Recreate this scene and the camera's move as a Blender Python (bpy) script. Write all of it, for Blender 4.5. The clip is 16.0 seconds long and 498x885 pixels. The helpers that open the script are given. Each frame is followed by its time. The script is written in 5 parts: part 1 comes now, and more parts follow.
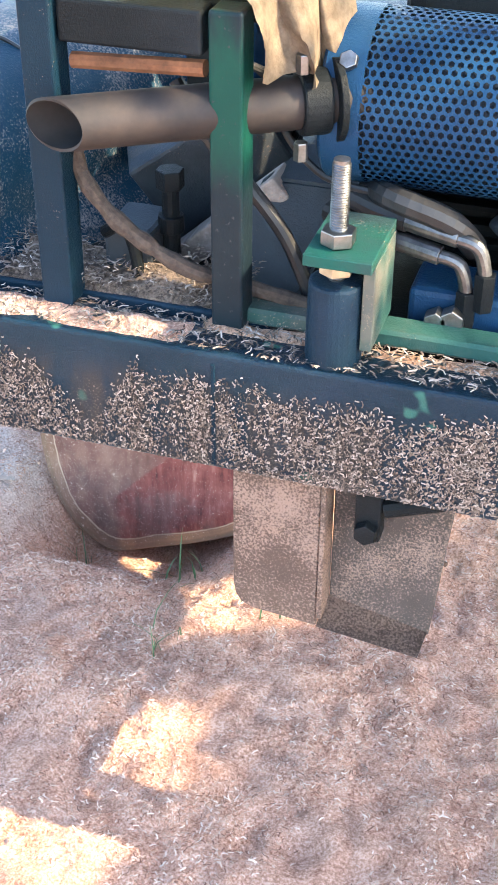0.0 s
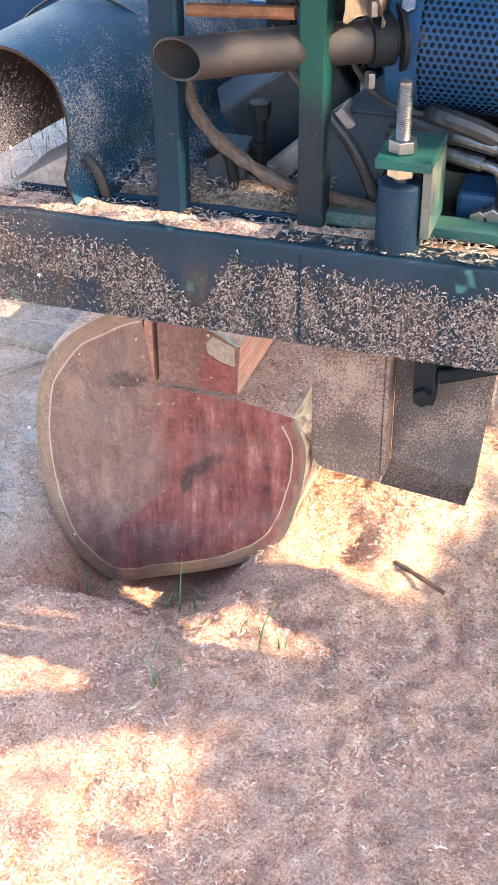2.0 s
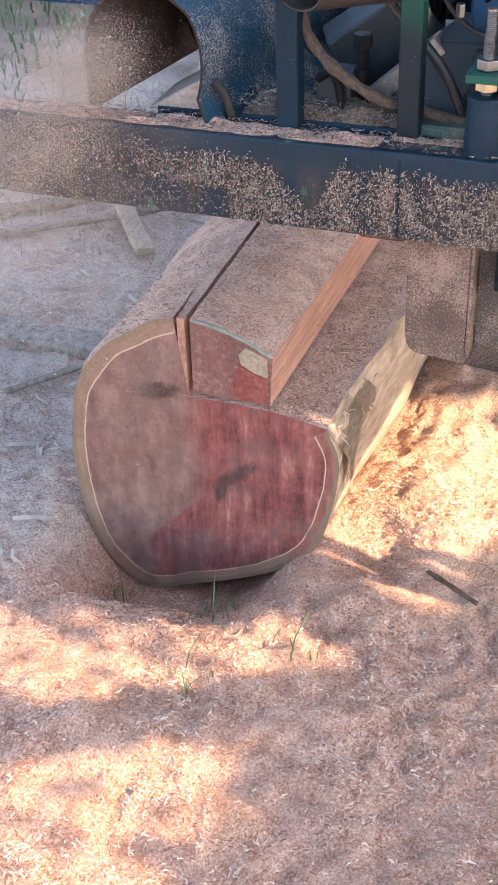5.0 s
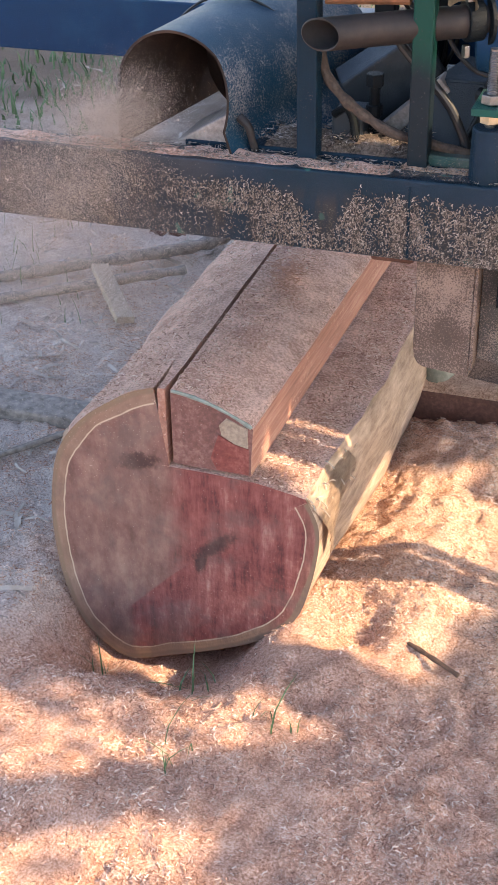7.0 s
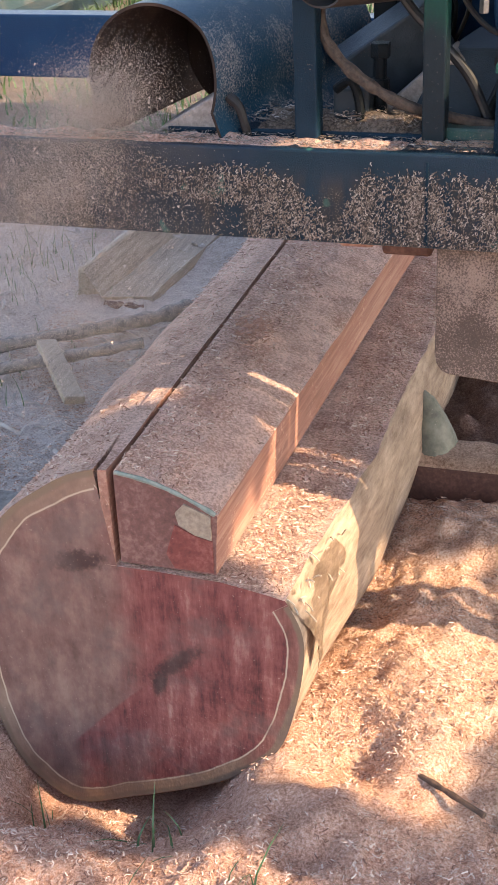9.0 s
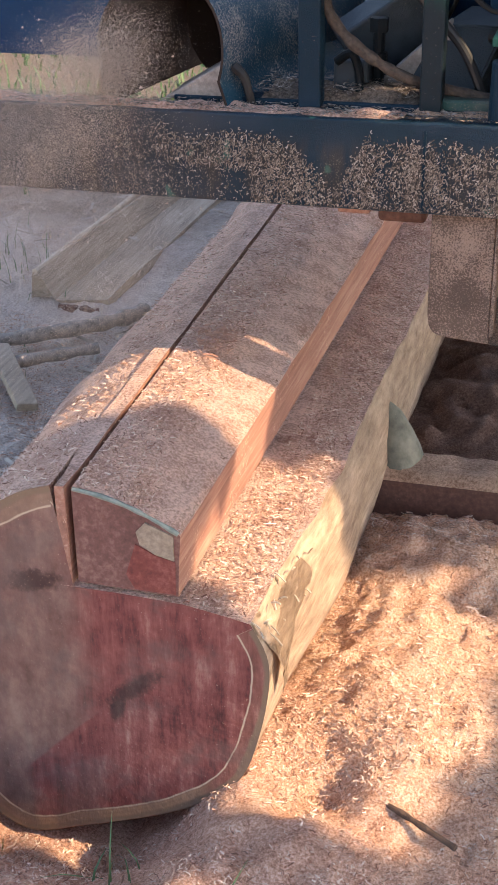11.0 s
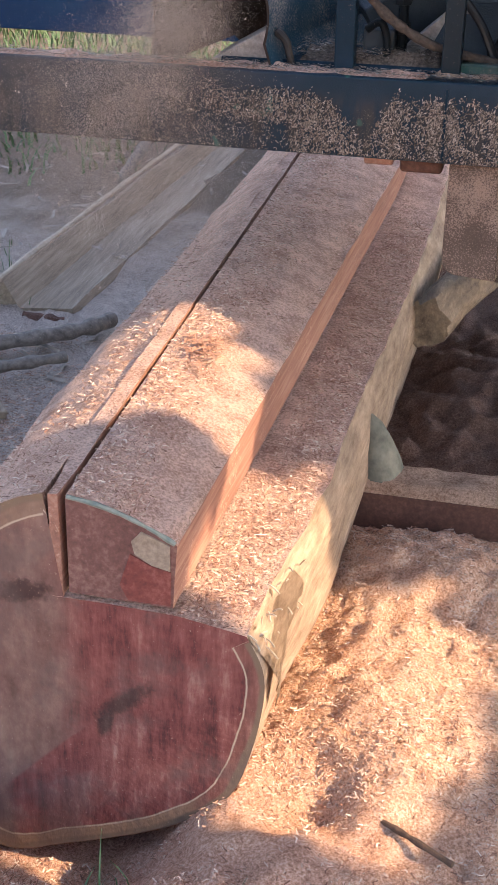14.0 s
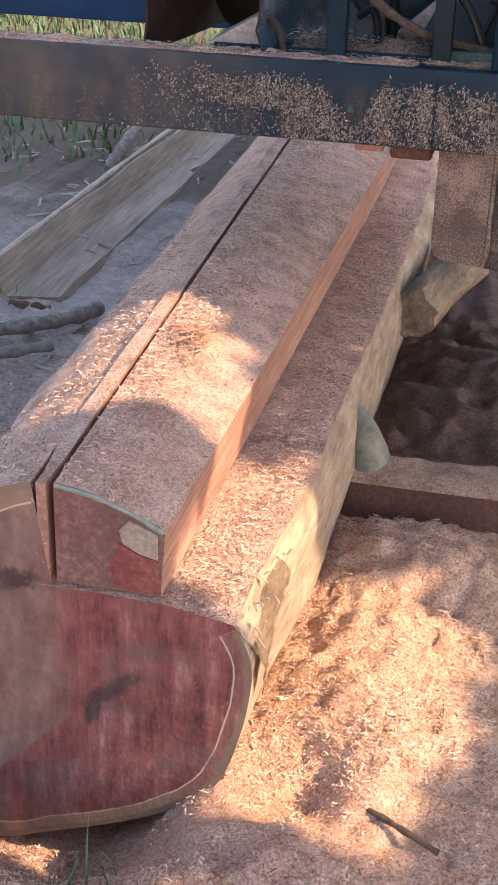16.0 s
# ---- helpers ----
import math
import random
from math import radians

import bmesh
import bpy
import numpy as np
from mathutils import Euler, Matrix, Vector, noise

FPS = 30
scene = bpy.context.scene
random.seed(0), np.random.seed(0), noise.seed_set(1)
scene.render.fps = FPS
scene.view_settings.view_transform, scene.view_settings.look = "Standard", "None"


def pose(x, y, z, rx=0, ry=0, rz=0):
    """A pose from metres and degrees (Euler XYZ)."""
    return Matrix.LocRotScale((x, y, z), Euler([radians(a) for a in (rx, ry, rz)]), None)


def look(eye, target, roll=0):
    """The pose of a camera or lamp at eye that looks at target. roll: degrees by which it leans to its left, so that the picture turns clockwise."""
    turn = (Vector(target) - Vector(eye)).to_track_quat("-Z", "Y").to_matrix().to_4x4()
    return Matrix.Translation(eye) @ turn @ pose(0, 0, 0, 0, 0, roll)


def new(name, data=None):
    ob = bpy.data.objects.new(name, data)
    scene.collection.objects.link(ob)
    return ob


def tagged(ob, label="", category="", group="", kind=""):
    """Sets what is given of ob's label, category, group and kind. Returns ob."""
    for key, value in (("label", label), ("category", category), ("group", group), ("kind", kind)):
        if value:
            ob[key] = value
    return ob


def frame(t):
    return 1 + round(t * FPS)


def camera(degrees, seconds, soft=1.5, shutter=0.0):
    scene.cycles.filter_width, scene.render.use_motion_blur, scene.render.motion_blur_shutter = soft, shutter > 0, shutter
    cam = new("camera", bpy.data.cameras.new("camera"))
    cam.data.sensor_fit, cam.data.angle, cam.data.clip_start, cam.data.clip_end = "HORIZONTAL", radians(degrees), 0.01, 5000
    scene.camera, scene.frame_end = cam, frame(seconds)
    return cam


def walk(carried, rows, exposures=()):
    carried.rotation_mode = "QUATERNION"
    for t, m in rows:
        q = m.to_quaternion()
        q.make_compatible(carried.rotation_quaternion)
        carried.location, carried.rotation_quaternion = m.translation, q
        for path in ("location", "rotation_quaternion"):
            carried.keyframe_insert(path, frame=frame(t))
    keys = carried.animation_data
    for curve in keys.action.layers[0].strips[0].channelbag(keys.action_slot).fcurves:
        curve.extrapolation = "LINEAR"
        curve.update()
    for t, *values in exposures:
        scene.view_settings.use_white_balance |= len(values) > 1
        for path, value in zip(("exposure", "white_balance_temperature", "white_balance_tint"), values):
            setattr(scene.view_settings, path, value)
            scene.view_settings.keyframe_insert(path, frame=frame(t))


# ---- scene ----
cam = camera(21.5, 16.0, soft=1.1)

# seconds, eye, target, roll
PATH = [
    (0, (0.6409, -1.6264, 1.3184), (0.1463, -0.0645, 0.1712), 0.35),
    (0.5, (0.6491, -1.6239, 1.3256), (0.1614, -0.0673, 0.1683), 0.43),
    (1, (0.6569, -1.6236, 1.3384), (0.1530, -0.0622, 0.1947), -0.02),
    (1.5, (0.6570, -1.6236, 1.3453), (0.1524, -0.0579, 0.2078), -0.43),
    (2, (0.6609, -1.6186, 1.3522), (0.1465, -0.0514, 0.2212), -0.71),
    (2.5, (0.6701, -1.6200, 1.3589), (0.1465, -0.0463, 0.2412), -0.87),
    (3, (0.6746, -1.6162, 1.3668), (0.1513, -0.0369, 0.2568), -1.09),
    (3.5, (0.6760, -1.6115, 1.3722), (0.1164, -0.0610, 0.2396), -1.83),
    (4, (0.6798, -1.6084, 1.3822), (0.1023, -0.0718, 0.2397), -2.16),
    (4.2, (0.6774, -1.6055, 1.3878), (0.1002, -0.0723, 0.2405), -2.26),
    (6.3, (0.6890, -1.5938, 1.3779), (0.0882, -0.0333, 0.2807), -1.82),
    (6.5, (0.6755, -1.5924, 1.3810), (0.0805, -0.0181, 0.3004), -2.17),
    (7, (0.6750, -1.5950, 1.3925), (0.1097, 0.0021, 0.3295), -1.36),
    (7.5, (0.6845, -1.6193, 1.4046), (0.0559, -0.0147, 0.3896), -2.69),
    (8, (0.6861, -1.6220, 1.3989), (0.1113, 0.0311, 0.4311), -2.83),
    (8.5, (0.6336, -1.4127, 1.2650), (0.1029, 0.2676, 0.3190), -2.65),
    (9, (0.5903, -1.2871, 1.1830), (0.0340, 0.3893, 0.2448), -2.81),
    (9.5, (0.5834, -1.2443, 1.1735), (0.0878, 0.4380, 0.2122), -2.49),
    (10, (0.5829, -1.2251, 1.1860), (0.0666, 0.4782, 0.2737), -1.66),
    (10.2, (0.5825, -1.2199, 1.1832), (0.0640, 0.4703, 0.2482), -1.76),
    (12.3, (0.4828, -1.2362, 1.1486), (0.0851, 0.4857, 0.2122), 0.48),
    (12.5, (0.4815, -1.2340, 1.1475), (0.0836, 0.4905, 0.2160), 0.57),
    (13, (0.4749, -1.2319, 1.1483), (0.0711, 0.4911, 0.2165), 0.51),
    (13.5, (0.4728, -1.2249, 1.1453), (0.0865, 0.5072, 0.2230), 0.80),
    (14, (0.4711, -1.2235, 1.1463), (0.0852, 0.5108, 0.2279), 1.01),
    (14.5, (0.4687, -1.2247, 1.1462), (0.0913, 0.5167, 0.2378), 1.15),
    (15, (0.4675, -1.2256, 1.1455), (0.1133, 0.5221, 0.2399), 1.56),
    (15.5, (0.4653, -1.2274, 1.1471), (0.1064, 0.5223, 0.2471), 1.40),
    (16, (0.4673, -1.2267, 1.1472), (0.1064, 0.5057, 0.2152), 1.60),
]
LIGHTING = [(0.0, 2.95, 6750, 9), (2.5, 2.75, 7050, 12), (4.0, 2.58, 7150, 14), (7.0, 2.14, 7350, 17), (8.0, 2.08, 7300, 16),
            (10.0, 1.86, 7350, 16), (12.5, 1.8, 7400, 18), (16.0, 1.84, 7450, 19)]   # the film's own exposure and white balance
walk(cam, [(t, look(e, g, r)) for t, e, g, r in PATH], LIGHTING)

# how far the carriage has run along the log: seconds, metres
RUN = [
    (0, 0.0223), (0.5, 0.1111), (1, 0.2074), (1.5, 0.2805), (2, 0.3360), (2.5, 0.3867),
    (3, 0.4438), (3.5, 0.5055), (4, 0.5670), (4.2, 0.5873), (6.3, 0.7580), (6.5, 0.7784),
    (7, 0.8238), (7.5, 0.8641), (8, 0.9040), (8.5, 0.9496), (9, 0.9860), (9.5, 1.0195),
    (10, 1.0694), (10.2, 1.0857), (12.3, 1.2753), (12.5, 1.2936), (13, 1.3450), (13.5, 1.3941),
    (14, 1.4455), (14.5, 1.4647), (15, 1.4643), (15.5, 1.4701), (16, 1.4679),
]

# ---------------------------------------------------------------- light
SUN_WAY = Vector((0.78, -0.045, 0.62)).normalized()   # towards the sun
world = bpy.data.worlds.new("world")
scene.world = world
world.use_nodes = True
wn = world.node_tree.nodes
sky = wn.new("ShaderNodeTexSky")
sky.sky_type = "NISHITA"
sky.sun_disc = False
sky.sun_elevation = math.asin(SUN_WAY.z)
sky.sun_rotation = math.atan2(SUN_WAY.x, SUN_WAY.y)
wn["Background"].inputs["Strength"].default_value = 0.15
world.node_tree.links.new(sky.outputs["Color"], wn["Background"].inputs["Color"])
sun = new("sun", bpy.data.lights.new("sun", "SUN"))
sun.data.energy = 2.7
sun.data.angle = radians(0.5)
sun.data.color = (1.0, 0.82, 0.58)
sun.matrix_world = look((0, 0, 6), tuple(Vector((0, 0, 6)) - SUN_WAY))


# ---------------------------------------------------------------- materials
def ramp(nt, fac, stops):
    n = nt.nodes.new("ShaderNodeValToRGB")
    el = n.color_ramp.elements
    while len(el) < len(stops):
        el.new(0.5)
    for e, (p, c) in zip(el, stops):
        e.position, e.color = p, (*c, 1)
    nt.links.new(fac, n.inputs["Fac"])
    return n.outputs["Color"]


def noise_tex(nt, vec, scale, detail=6, rough=0.6):
    n = nt.nodes.new("ShaderNodeTexNoise")
    n.inputs["Scale"].default_value, n.inputs["Detail"].default_value, n.inputs["Roughness"].default_value = scale, detail, rough
    nt.links.new(vec, n.inputs["Vector"])
    return n.outputs["Fac"]


def stretch(nt, vec, s):
    n = nt.nodes.new("ShaderNodeMapping")
    n.inputs["Scale"].default_value = s
    nt.links.new(vec, n.inputs["Vector"])
    return n.outputs["Vector"]


def math_node(nt, op, a, b=None, clamp=False):
    n = nt.nodes.new("ShaderNodeMath")
    n.operation, n.use_clamp = op, clamp
    for k, v in enumerate((a, b)):
        if v is None:
            continue
        if isinstance(v, (int, float)):
            n.inputs[k].default_value = v
        else:
            nt.links.new(v, n.inputs[k])
    return n.outputs[0]


def mix(nt, fac, a, b):
    n = nt.nodes.new("ShaderNodeMix")
    n.data_type = "RGBA"
    for k, v in ((0, fac), (6, a), (7, b)):
        if isinstance(v, (int, float)):
            n.inputs[k].default_value = v
        elif isinstance(v, tuple):
            n.inputs[k].default_value = (*v, 1)
        else:
            nt.links.new(v, n.inputs[k])
    return n.outputs[2]


def step(nt, v, lo, hi):
    n = nt.nodes.new("ShaderNodeMapRange")
    n.interpolation_type = "SMOOTHSTEP"
    n.inputs[1].default_value, n.inputs[2].default_value = lo, hi
    nt.links.new(v, n.inputs[0])
    return n.outputs[0]


def material(name):
    m = bpy.data.materials.new(name)
    m.use_nodes = True
    nt = m.node_tree
    co = nt.nodes.new("ShaderNodeTexCoord").outputs["Object"]
    return m, nt, nt.nodes["Principled BSDF"], co


def finish(nt, p, colour=None, rough=None, metal=None, height=None, bump=0.3, dist=0.004):
    for key, v in (("Base Color", colour), ("Roughness", rough), ("Metallic", metal)):
        if v is None:
            continue
        if isinstance(v, (int, float)):
            p.inputs[key].default_value = v
        elif isinstance(v, tuple):
            p.inputs[key].default_value = (*v, 1)
        else:
            nt.links.new(v, p.inputs[key])
    if height is not None:
        b = nt.nodes.new("ShaderNodeBump")
        b.inputs["Strength"].default_value, b.inputs["Distance"].default_value = bump, dist
        nt.links.new(height, b.inputs["Height"])
        nt.links.new(b.outputs["Normal"], p.inputs["Normal"])


DUST = (0.50, 0.33, 0.24)


def painted(name, base, worn, dust=0.35, rough=0.42, scale=60.0, metal=0.0, dustcol=DUST):
    """Painted steel with worn spots and clinging sawdust."""
    m, nt, p, co = material(name)
    big, fine = noise_tex(nt, co, 9, 5), noise_tex(nt, co, 420, 3, 0.7)
    c = mix(nt, step(nt, big, 0.45, 0.75), base, worn)
    c = mix(nt, math_node(nt, "MULTIPLY", noise_tex(nt, co, 40, 3), 0.25), c, (0.02, 0.02, 0.022))
    s = math_node(nt, "ADD", math_node(nt, "MULTIPLY", fine, 0.6), math_node(nt, "MULTIPLY", noise_tex(nt, co, 14, 3), 0.4))
    d = step(nt, s, 0.58 - 0.25 * dust, 0.74 - 0.25 * dust)
    c = mix(nt, d, c, dustcol)
    r = math_node(nt, "ADD", math_node(nt, "MULTIPLY", d, 0.45), rough, True)
    p.inputs["Specular IOR Level"].default_value = 0.14
    finish(nt, p, c, r, metal, math_node(nt, "ADD", math_node(nt, "MULTIPLY", d, 1.0), fine), 0.35, 0.003)
    return m


def crusted(name, base):
    """The carriage's front beam: dark blue paint with a stained film, and the fine dust that the flakes stick to."""
    m, nt, p, co = material(name)
    sep = nt.nodes.new("ShaderNodeSeparateXYZ")
    nt.links.new(co, sep.inputs[0])
    x, z = sep.outputs[0], sep.outputs[2]
    drip = noise_tex(nt, stretch(nt, co, (1, 1, 0.2)), 30, 4, 0.6)
    flake = noise_tex(nt, co, 420, 3, 0.8)
    paint = mix(nt, step(nt, noise_tex(nt, co, 11, 5), 0.4, 0.7), base, (0.008, 0.024, 0.044))
    green = step(nt, noise_tex(nt, co, 19, 2), 0.66, 0.70)
    paint = mix(nt, green, paint, (0.03, 0.12, 0.10))
    grime = math_node(nt, "MULTIPLY", step(nt, drip, 0.40, 0.62), math_node(nt, "SUBTRACT", 1.0, step(nt, z, 0.69, 0.735)))
    paint = mix(nt, math_node(nt, "MULTIPLY", grime, 0.75), paint, (0.045, 0.036, 0.03))
    film = math_node(nt, "MULTIPLY", math_node(nt, "SUBTRACT", 1.0, step(nt, x, -0.15, 0.14)), math_node(nt, "ADD", 0.18, math_node(nt, "MULTIPLY", step(nt, noise_tex(nt, co, 8, 4), 0.35, 0.7), 0.5)))
    paint = mix(nt, film, paint, (0.13, 0.10, 0.085))
    cover = math_node(nt, "ADD", math_node(nt, "MULTIPLY", drip, 0.5), math_node(nt, "MULTIPLY", flake, 0.8))
    cover = math_node(nt, "SUBTRACT", cover, math_node(nt, "MULTIPLY", step(nt, z, 0.69, 0.735), 0.3))
    d = step(nt, cover, 0.72, 0.84)
    c = mix(nt, math_node(nt, "MULTIPLY", d, 0.8), paint, (0.25, 0.195, 0.16))
    r = math_node(nt, "ADD", math_node(nt, "MULTIPLY", d, 0.5), 0.36, True)
    p.inputs["Specular IOR Level"].default_value = 0.25
    finish(nt, p, c, r, 0.0, math_node(nt, "ADD", d, math_node(nt, "MULTIPLY", flake, 0.8)), 0.6, 0.003)
    return m


def sawdust(name, lo=(0.30, 0.165, 0.105), hi=(0.66, 0.43, 0.31)):
    m, nt, p, co = material(name)
    f = noise_tex(nt, co, 240, 4, 0.75)
    g = noise_tex(nt, co, 22, 5, 0.6)
    h = math_node(nt, "ADD", math_node(nt, "MULTIPLY", f, 0.65), math_node(nt, "MULTIPLY", g, 0.35))
    h2 = math_node(nt, "ADD", h, math_node(nt, "MULTIPLY", noise_tex(nt, co, 90, 4, 0.7), 0.9))
    finish(nt, p, ramp(nt, h, [(0.41, lo), (0.58, hi)]), 0.95, 0.0, h2, 1.0, 0.014)
    return m


def ground_material():
    m, nt, p, co = material("sawdust_strewn_earth")
    sep = nt.nodes.new("ShaderNodeSeparateXYZ")
    nt.links.new(co, sep.inputs[0])
    x, y = sep.outputs[0], sep.outputs[1]
    f = noise_tex(nt, co, 260, 4, 0.8)
    g = noise_tex(nt, co, 30, 5, 0.6)
    w = noise_tex(nt, co, 3.2, 4, 0.6)
    h = math_node(nt, "ADD", math_node(nt, "MULTIPLY", f, 0.75), math_node(nt, "MULTIPLY", g, 0.25))
    dust = ramp(nt, h, [(0.38, (0.34, 0.145, 0.09)), (0.50, (0.70, 0.38, 0.265)), (0.62, (0.92, 0.66, 0.53))])
    fresh = ramp(nt, h, [(0.38, (0.38, 0.16, 0.09)), (0.50, (0.78, 0.44, 0.29)), (0.62, (0.94, 0.72, 0.55))])
    grey = ramp(nt, h, [(0.38, (0.26, 0.205, 0.175)), (0.50, (0.57, 0.47, 0.415)), (0.62, (0.80, 0.71, 0.64))])
    earth = ramp(nt, h, [(0.3, (0.10, 0.075, 0.055)), (0.7, (0.27, 0.20, 0.15))])
    # dark brown that puts the deep shade beyond the bearer into the ground's colour
    shade_tone = ramp(nt, h, [(0.36, (0.045, 0.022, 0.016)), (0.5, (0.12, 0.056, 0.04)), (0.64, (0.26, 0.14, 0.10))])
    lx = math_node(nt, "ADD", x, math_node(nt, "MULTIPLY", math_node(nt, "SUBTRACT", w, 0.5), 0.7))
    ly = math_node(nt, "ADD", y, math_node(nt, "MULTIPLY", math_node(nt, "SUBTRACT", w, 0.5), 1.6))
    fy = math_node(nt, "ADD", y, math_node(nt, "MULTIPLY", math_node(nt, "SUBTRACT", w, 0.5), 0.5))
    c = mix(nt, math_node(nt, "MULTIPLY", step(nt, fy, -0.12, 0.10), step(nt, lx, 0.12, 0.24)), dust, fresh)
    c = mix(nt, math_node(nt, "MULTIPLY", step(nt, lx, -0.12, -0.34), math_node(nt, "ADD", 0.45, math_node(nt, "MULTIPLY", step(nt, fy, -0.3, -0.05), 0.55))), c, grey)
    c = mix(nt, step(nt, ly, 1.6, 2.5), c, earth)
    # where that shade is painted: right of the log, past the bearer
    shade_area = math_node(nt, "MULTIPLY", step(nt, x, 0.16, 0.26), step(nt, math_node(nt, "ADD", y, math_node(nt, "MULTIPLY", g, 0.1)), 0.76, 0.90))
    c = mix(nt, math_node(nt, "MULTIPLY", shade_area, 0.9), c, shade_tone)
    h2 = math_node(nt, "ADD", h, math_node(nt, "MULTIPLY", noise_tex(nt, co, 95, 5, 0.75), 0.9))
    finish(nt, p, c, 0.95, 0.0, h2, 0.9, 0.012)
    return m


def end_grain():
    """Sawn end: red heartwood, pale sapwood towards the rim; 'rim' runs from 0 at the heart to 1 at the bark."""
    m, nt, p, co = material("sawn_log_end")
    at = nt.nodes.new("ShaderNodeAttribute")
    at.attribute_name = "rim"
    rim = at.outputs["Fac"]
    rim = math_node(nt, "ADD", rim, math_node(nt, "MULTIPLY", math_node(nt, "SUBTRACT", noise_tex(nt, co, 9, 3), 0.5), 0.07))
    streak = math_node(nt, "ADD", math_node(nt, "MULTIPLY", noise_tex(nt, stretch(nt, co, (1, 1, 0.16)), 48, 5, 0.72), 0.55), math_node(nt, "MULTIPLY", noise_tex(nt, co, 16, 6, 0.7), 0.45))
    heart = ramp(nt, streak, [(0.36, (0.04, 0.010, 0.010)), (0.46, (0.17, 0.042, 0.038)), (0.55, (0.25, 0.08, 0.066)), (0.68, (0.42, 0.22, 0.18))])
    pale = ramp(nt, noise_tex(nt, stretch(nt, co, (1, 1, 0.6)), 22, 7, 0.7), [(0.34, (0.12, 0.062, 0.048)), (0.5, (0.20, 0.115, 0.09)), (0.66, (0.29, 0.185, 0.145))])
    sep = nt.nodes.new("ShaderNodeSeparateXYZ")
    nt.links.new(co, sep.inputs[0])
    x, z = sep.outputs[0], sep.outputs[2]
    # the cut was made in two passes that meet along a slanting line: one polished and dusty, one raw and red
    line = math_node(nt, "SUBTRACT", math_node(nt, "MULTIPLY", math_node(nt, "SUBTRACT", x, 0.012), 1.05), math_node(nt, "SUBTRACT", z, 0.09))
    raw = math_node(nt, "MULTIPLY", step(nt, line, -0.004, 0.004), step(nt, x, -0.12, -0.10))
    raw2 = step(nt, math_node(nt, "ADD", x, math_node(nt, "MULTIPLY", noise_tex(nt, co, 12, 3), 0.08)), -0.01, 0.05)
    raw = math_node(nt, "MAXIMUM", math_node(nt, "MULTIPLY", raw, 1.0), raw2)
    dusty = mix(nt, 0.8, heart, pale)
    inner = mix(nt, raw, dusty, heart)
    for cx, cz, ca, sa, ra, rb in ((0.045, 0.118, 0.76, 0.65, 0.060, 0.017), (-0.075, 0.262, 0.98, 0.17, 0.045, 0.022), (0.022, 0.082, 0.2, 0.98, 0.03, 0.012)):
        px, pz = math_node(nt, "SUBTRACT", x, cx), math_node(nt, "SUBTRACT", z, cz)
        a = math_node(nt, "ADD", math_node(nt, "MULTIPLY", px, ca / ra), math_node(nt, "MULTIPLY", pz, sa / ra))
        b = math_node(nt, "SUBTRACT", math_node(nt, "MULTIPLY", pz, ca / rb), math_node(nt, "MULTIPLY", px, sa / rb))
        kd = math_node(nt, "SQRT", math_node(nt, "ADD", math_node(nt, "MULTIPLY", a, a), math_node(nt, "MULTIPLY", b, b)))
        kd = math_node(nt, "ADD", kd, math_node(nt, "MULTIPLY", noise_tex(nt, co, 55, 5, 0.7), 1.5))
        inner = mix(nt, math_node(nt, "MULTIPLY", math_node(nt, "SUBTRACT", 1.0, step(nt, kd, 1.15, 1.75)), 0.9), inner, (0.045, 0.018, 0.016))
    ring = math_node(nt, "SINE", math_node(nt, "MULTIPLY", rim, 190.0))
    sap = mix(nt, math_node(nt, "MULTIPLY", math_node(nt, "ADD", ring, 1.0), 0.14), (0.31, 0.195, 0.12), (0.21, 0.12, 0.075))
    side = math_node(nt, "SUBTRACT", 1.0, math_node(nt, "MULTIPLY", step(nt, math_node(nt, "ADD", x, math_node(nt, "MULTIPLY", z, 0.35)), 0.10, 0.16), 0.8))
    c = mix(nt, math_node(nt, "MULTIPLY", step(nt, rim, 0.885, 0.91), math_node(nt, "MULTIPLY", side, 0.85)), inner, mix(nt, raw, mix(nt, 0.55, sap, pale), sap))
    c = mix(nt, math_node(nt, "MULTIPLY", step(nt, rim, 0.893, 0.899), math_node(nt, "SUBTRACT", 1.0, step(nt, rim, 0.902, 0.909))), c, (0.48, 0.36, 0.26))
    c = mix(nt, step(nt, rim, 0.955, 0.975), c, (0.20, 0.13, 0.085))
    c = mix(nt, step(nt, noise_tex(nt, co, 260, 3, 0.7), 0.66, 0.72), c, (0.36, 0.22, 0.17))
    c = mix(nt, math_node(nt, "MULTIPLY", step(nt, noise_tex(nt, co, 7, 5, 0.65), 0.48, 0.62), 0.5), c, (0.11, 0.075, 0.066))
    finish(nt, p, c, 0.72, 0.0, math_node(nt, "ADD", streak, noise_tex(nt, co, 130, 3)), 0.3, 0.003)
    return m


